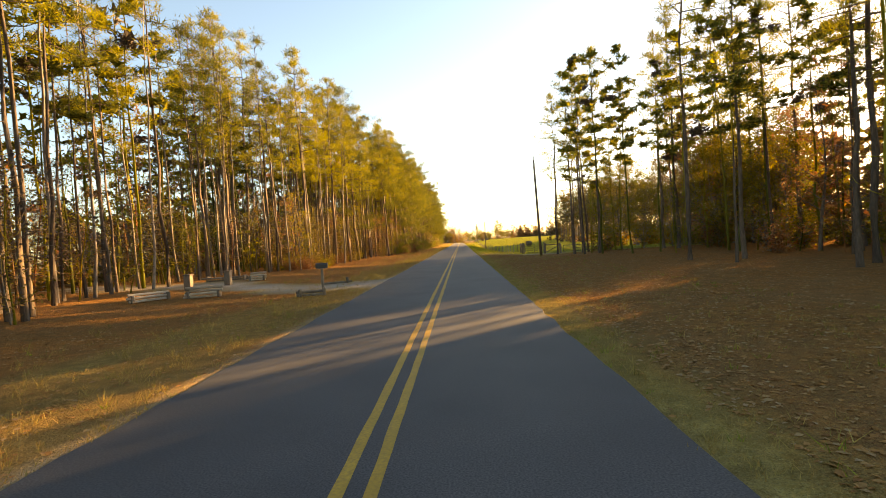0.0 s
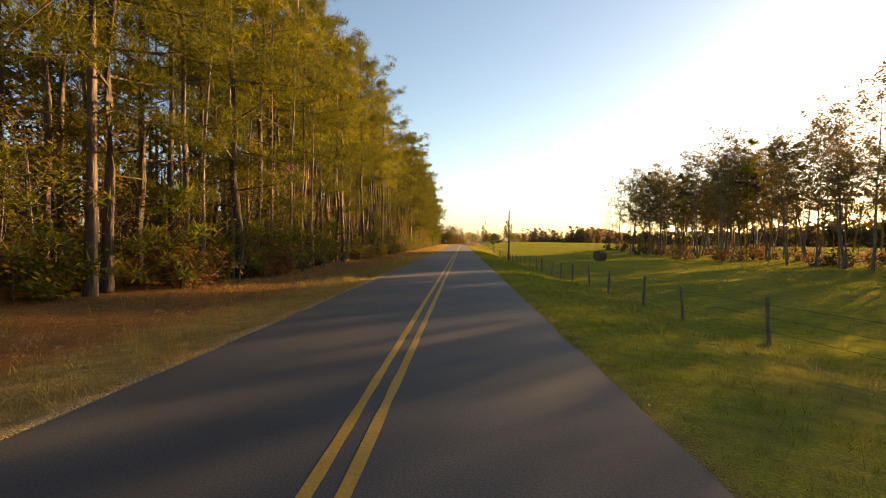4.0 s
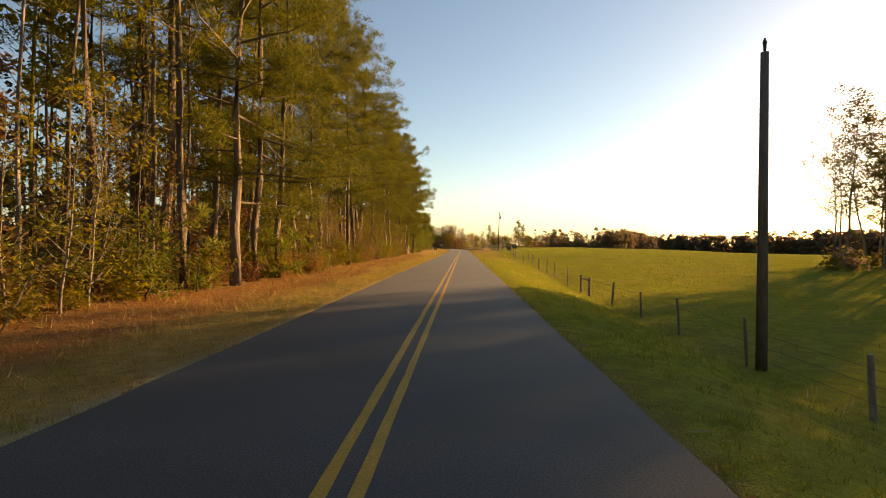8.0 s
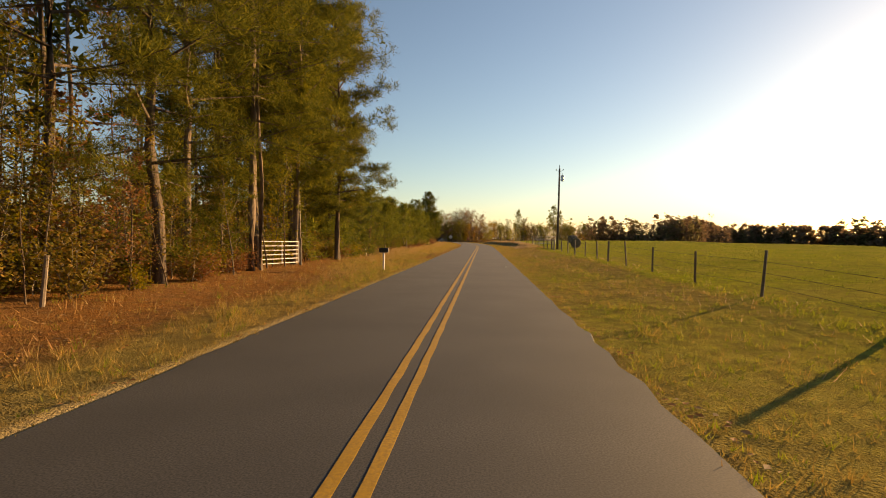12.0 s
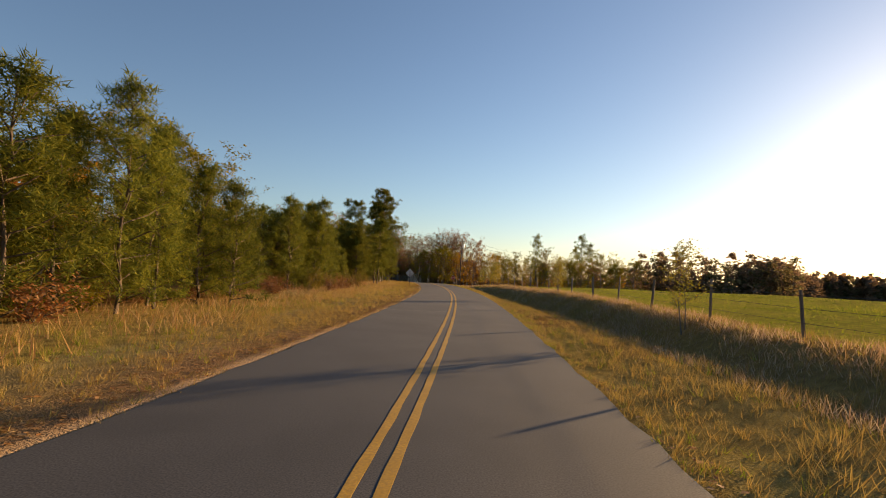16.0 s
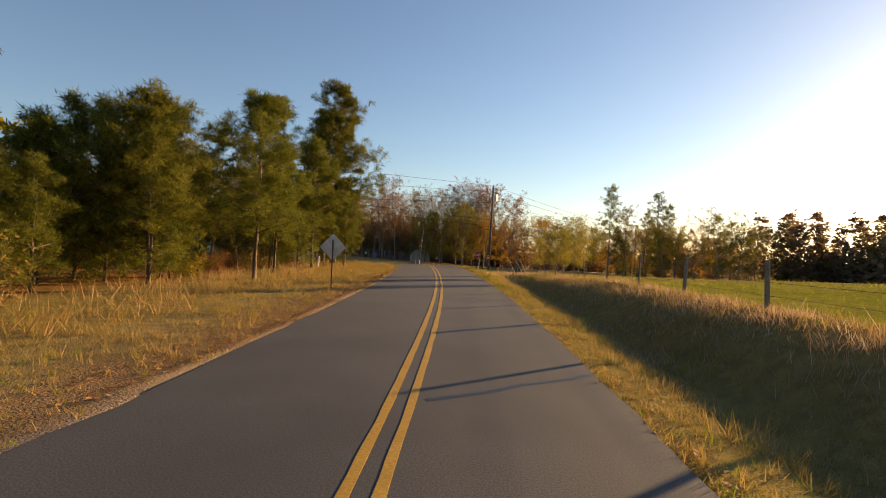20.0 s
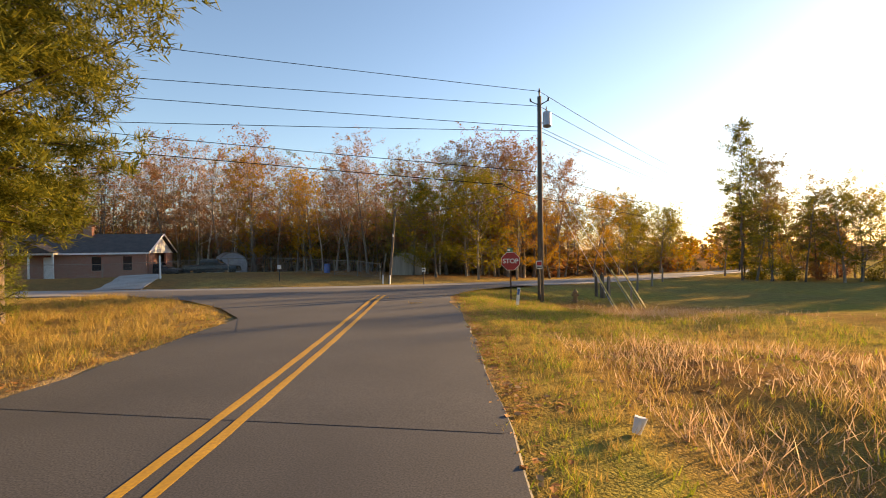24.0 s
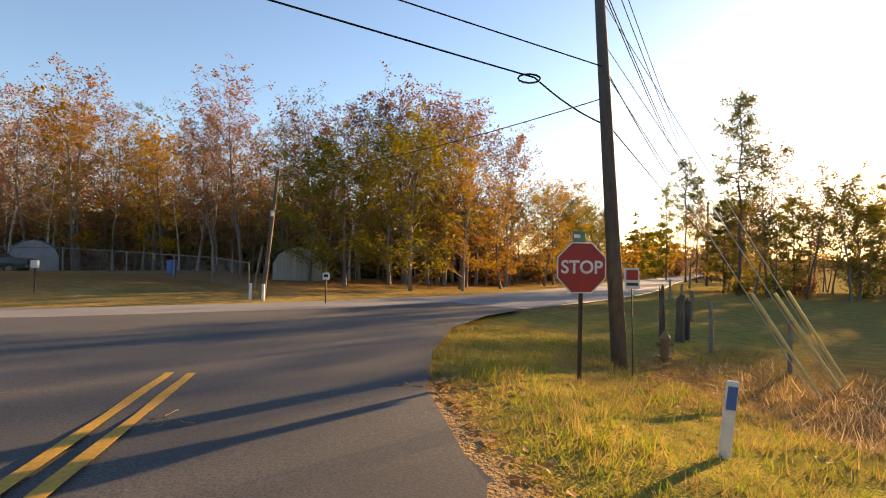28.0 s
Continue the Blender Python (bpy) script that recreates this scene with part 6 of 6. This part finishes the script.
for a, b in zip(tops, tops[1:]):
    part("top_rail", rod(bmesh.new(), a + Vector((0, 0, 1.2)), b + Vector((0, 0, 1.2)), 0.022, 0.022, 6), LINK, link)
    v, f = [], []
    n = int((b - a).length / 0.11)
    for i in range(n):
        for s in (1, -1):
            k0 = i / n
            k1 = max(0, min(1, k0 + s * 10 / n))
            p, q = a.lerp(b, k0) + Vector((0, 0, 0.05)), a.lerp(b, k1) + Vector((0, 0, 0.05 + 1.12 * abs(k1 - k0) * n / 10))
            tube(v, f, [p, q], [0.0035, 0.0035], 3)
    mesh_object("mesh_panel", v, f, LINK, link)

# leaning service pole with two white stubs, mailboxes
sx, sy = -13.3, 414.8
s = thing("service_pole", sx, sy, ground_z(sx, sy), "short leaning timber service pole with a white tag", "utility pole")
part("pole", rod(bmesh.new(), (0, 0, -0.4), (0.45, 0.3, 5.0), 0.09, 0.07, 10), POLE_WOOD, s)
part("tag", box(bmesh.new(), 0.30, 0.1, 3.3, 0.1, 0.03, 0.22), SIGN_WHITE, s)
for dx in (-0.32, 0.16):
    q = thing("stub_post", sx + dx, sy - 0.35, ground_z(sx + dx, sy - 0.35), "white stub post beside the leaning pole", "post", "white stubs")
    part("stub", rod(bmesh.new(), (0, 0, -0.2), (0.02, 0, 0.62), 0.06, 0.055, 10), SIGN_WHITE, q)
q = thing("leaning_post", sx - 1.6, sy + 3.5, ground_z(sx - 1.6, sy + 3.5), "thin grey leaning prop post", "post")
part("post", rod(bmesh.new(), (0, 0, -0.3), (0.4, 0, 1.9), 0.05, 0.045, 8), WOOD, q)
for x, y, mat, h, label in ((-20.2, 412.6, SIGN_WHITE, 1.05, "small white mailbox on a thin post by the lawn"), (-10.6, 413.6, SIGN_WHITE, 1.15, "small white notice on a thin post by the wood")):
    q = thing("post_box", x, y, ground_z(x, y), label, "mailbox" if "mailbox" in label else "sign")
    part("post", rod(bmesh.new(), (0, 0, -0.3), (0, 0, h - 0.2), 0.025, 0.025, 6), DARK_METAL, q)
    part("panel", box(bmesh.new(), 0, 0, h - 0.1, 0.24, 0.12 if h < 1.1 else 0.02, 0.26, bevel=0.02 if h < 1.1 else 0.004), mat, q)
    if h > 1.1:
        part("bar", box(bmesh.new(), 0, -0.014, h - 0.08, 0.16, 0.008, 0.1), BLACK, q)
tagged(ribbon("house_drive", smooth_line([(-27, 406.5), (-28.5, 409.5), (-31, 413), (-35, 418), (-37, 423)], 1.0), (1.25, 1.25), ground_z, GRAVEL, lift=0.06, wave=0.3, thick=0.1), "pale gravel drive to the brick house", "driveway", kind="structure")
bx, by = -22.5, 426.0
q = thing("barrel", bx, by, ground_z(bx, by), "small blue plastic barrel in the yard", "barrel")
part("body", rod(bmesh.new(), (0, 0, 0), (0, 0, 0.85), 0.27, 0.27, 14), BLUE, q)

# ---- grass and leaves on the ground ----
def blades(name, spots, height, width, material, label, seed):
    """Thin upright blades at the given places, one joined mesh."""
    g = np.random.RandomState(seed)
    p = np.array(spots)
    n = len(p)
    a = g.uniform(0, 6.2832, n)
    h = height * g.uniform(0.45, 1.35, n) * p[:, 3]
    w = width * g.uniform(0.7, 1.4, n)
    lean = g.normal(0, 0.5, (n, 2)) * h[:, None]
    side = np.stack([np.cos(a) * w, np.sin(a) * w, np.zeros(n)], -1)
    base = p[:, :3] - (0, 0, 0.02)
    tip = base + np.stack([lean[:, 0], lean[:, 1], h], -1)
    co = np.stack([base - side, base + side, tip], 1).reshape(-1, 3)
    me = bpy.data.meshes.new(name)
    me.vertices.add(n * 3)
    me.vertices.foreach_set("co", co.ravel())
    me.loops.add(n * 3)
    me.loops.foreach_set("vertex_index", np.arange(n * 3, dtype=np.int32))
    me.polygons.add(n)
    me.polygons.foreach_set("loop_start", np.arange(0, n * 3, 3, dtype=np.int32))
    me.materials.append(material)
    me.update()
    return tagged(new(name, me), label, "grass", kind="stuff")


G = random.Random(5)
dry, green, leaves, tall = [], [], [], []
y = -4.0
while y < 408:
    for _ in range(int(190 * (1.0 if y < 280 else 1.5 if y < 372 else 2.6 if y < 387 else 4.6))):
        yy = y + G.random()
        left = G.random() < 0.48
        v = G.random() ** 1.5 * (6.5 if y < 384 else 10)
        u = -ROAD_L - 0.02 - v if left else ROAD_R + 0.02 + v
        x = road_x(yy) + u
        if yy > 386 and (cross_dist(x, yy) > -3.6 or (left and x > lerp_table(yy, [(386, -9.9), (389, -9.6), (391.2, -10.2), (393.4, -11.5), (395.6, -13.5), (397.8, -16.4), (400.2, -21)])) or (not left and x < -6.4 - 0.2 * min(2, yy - 386))):
            continue
        lit, grn, bare = cover_of(x, yy)
        if G.random() < bare * 0.9 or G.random() < lit * 0.8:
            if G.random() < 0.5 and bare < 0.4:
                leaves.extend((x + (-1 if left else 1) * abs(G.gauss(0, 0.15)), yy + G.gauss(0, 0.15), ground_z(x, yy)) for _ in range(4))
            continue
        s = 0.5 + min(1.0, v / 1.2) * 0.8
        s *= 0.55 + 1.1 * max(0, 0.45 + noise.noise((x * 0.8, yy * 0.8, 2)))
        if not left and (yy < 290 or yy > 384):
            s *= 0.65 if yy < 290 else 0.72
        into = green if G.random() < grn else dry
        for _ in range(8):
            bx, by = x + G.gauss(0, 0.045), yy + G.gauss(0, 0.045)
            into.append((bx, by, ground_z(x, yy), s))
    y += 1.0
blades("dry_grass", dry, 0.14, 0.0055, DRY, "dry straw-coloured verge grass", 1)
blades("green_grass", green, 0.13, 0.006, GREEN_GRASS, "short green verge grass", 2)
for _ in range(52000):
    yy = G.uniform(-4, 262)
    u = -4.6 - 10 * G.random() ** 1.5
    x = road_x(yy) + u
    if G.random() < cover_of(x, yy)[0]:
        leaves.append((x, yy, ground_z(x, yy)))
for _ in range(30000):
    yy, u = G.uniform(-4, 62), 3.6 + 15 * G.random() ** 1.4
    leaves.append((u, yy, ground_z(u, yy)))
v, f = [], []
for x, y, z in leaves:
    a, t = G.uniform(0, 6.28), G.uniform(-0.5, 0.5)
    c, s, r = math.cos(a), math.sin(a), G.uniform(0.025, 0.06)
    b = len(v)
    v += [(x - c * r, y - s * r, z + 0.006), (x - s * r * 0.6, y + c * r * 0.6, z + 0.014 + t * r * 0.4), (x + c * r, y + s * r, z + 0.01), (x + s * r * 0.6, y - c * r * 0.6, z + 0.014 - t * r * 0.4)]
    f.append((b, b + 1, b + 2, b + 3))
tagged(mesh_object("fallen_leaves", v, f, LITTER), "brown and orange fallen leaves on the ground", "leaves", kind="stuff")

# tall weeds in the ditch and reddish broomsedge before the young pines
weeds, broom = [], []
for _ in range(90000):
    yy, u = G.uniform(292, 392), G.uniform(4.6, 9.0)
    u += 0.9 * max(0, min(1, (346 - yy) / 24)) * (9.0 - u) / 4.4
    if G.random() < 0.45 + noise.noise((u * 0.6, yy * 0.4, 4)):
        x = road_x(yy) + u
        if cross_dist(x, yy) < -4:
            weeds.append((x, yy, ground_z(x, yy), G.uniform(0.35, 1.0) + 0.9 * max(0, noise.noise((x * 0.9, yy * 0.9, 7)))))
for _ in range(16000):
    yy, u = G.uniform(258, 388), -G.uniform(6.6, 12.5)
    if G.random() < 0.4 + noise.noise((u * 0.5, yy * 0.3, 8)):
        x = road_x(yy) + u
        broom.append((x, yy, ground_z(x, yy), G.uniform(0.5, 1.2)))
for _ in range(14000):
    yy, u = G.uniform(64, 258), -G.uniform(5.2, 9.6)
    if G.random() < 0.35 + noise.noise((u * 0.5, yy * 0.3, 8)):
        broom.append((u, yy, ground_z(u, yy), G.uniform(0.2, 0.5)))
for _ in range(16000):
    yy = G.uniform(66, 300)
    u = G.uniform(7.2 - 1.9 * min(1, max(0, (yy - 200) / 20)), 9.4)
    if G.random() < 0.3 + noise.noise((u * 0.6, yy * 0.3, 6)):
        weeds.append((u + road_x(yy), yy, ground_z(u + road_x(yy), yy), G.uniform(0.3, 0.8)))
for _ in range(5200):
    x, yy = G.gauss(0.9, 1.7), G.gauss(401.2, 1.9)
    if cross_dist(x, yy) < -4.4 and x > -2.2:
        weeds.append((x, yy, ground_z(x, yy), G.uniform(0.4, 1.1)))
blades("dry_weeds", weeds, 0.27, 0.0075, WEED, "brown dry weeds on the ditch bank and fence line", 3)
blades("broomsedge", broom, 0.5, 0.012, BROOM, "reddish-gold broomsedge before the young pines", 4)

# grass tufts on the pasture beside the fence
field = []
for _ in range(52000):
    yy, u = G.uniform(66, 398), 8.2 + 26 * G.random() ** 1.6
    x = road_x(yy) + u
    if cross_dist(x, yy) < -5 and G.random() < 0.75 + noise.noise((x * 0.2, yy * 0.2, 3)):
        field.append((x, yy, ground_z(x, yy), 0.6 + 0.5 * u / 20))
blades("pasture_grass", field, 0.13, 0.02, GREEN_GRASS, "short sunlit green pasture grass beyond the fence", 6)

for src in PROTOTYPES:
    for o in (*src.children_recursive, src):
        bpy.data.objects.remove(o)
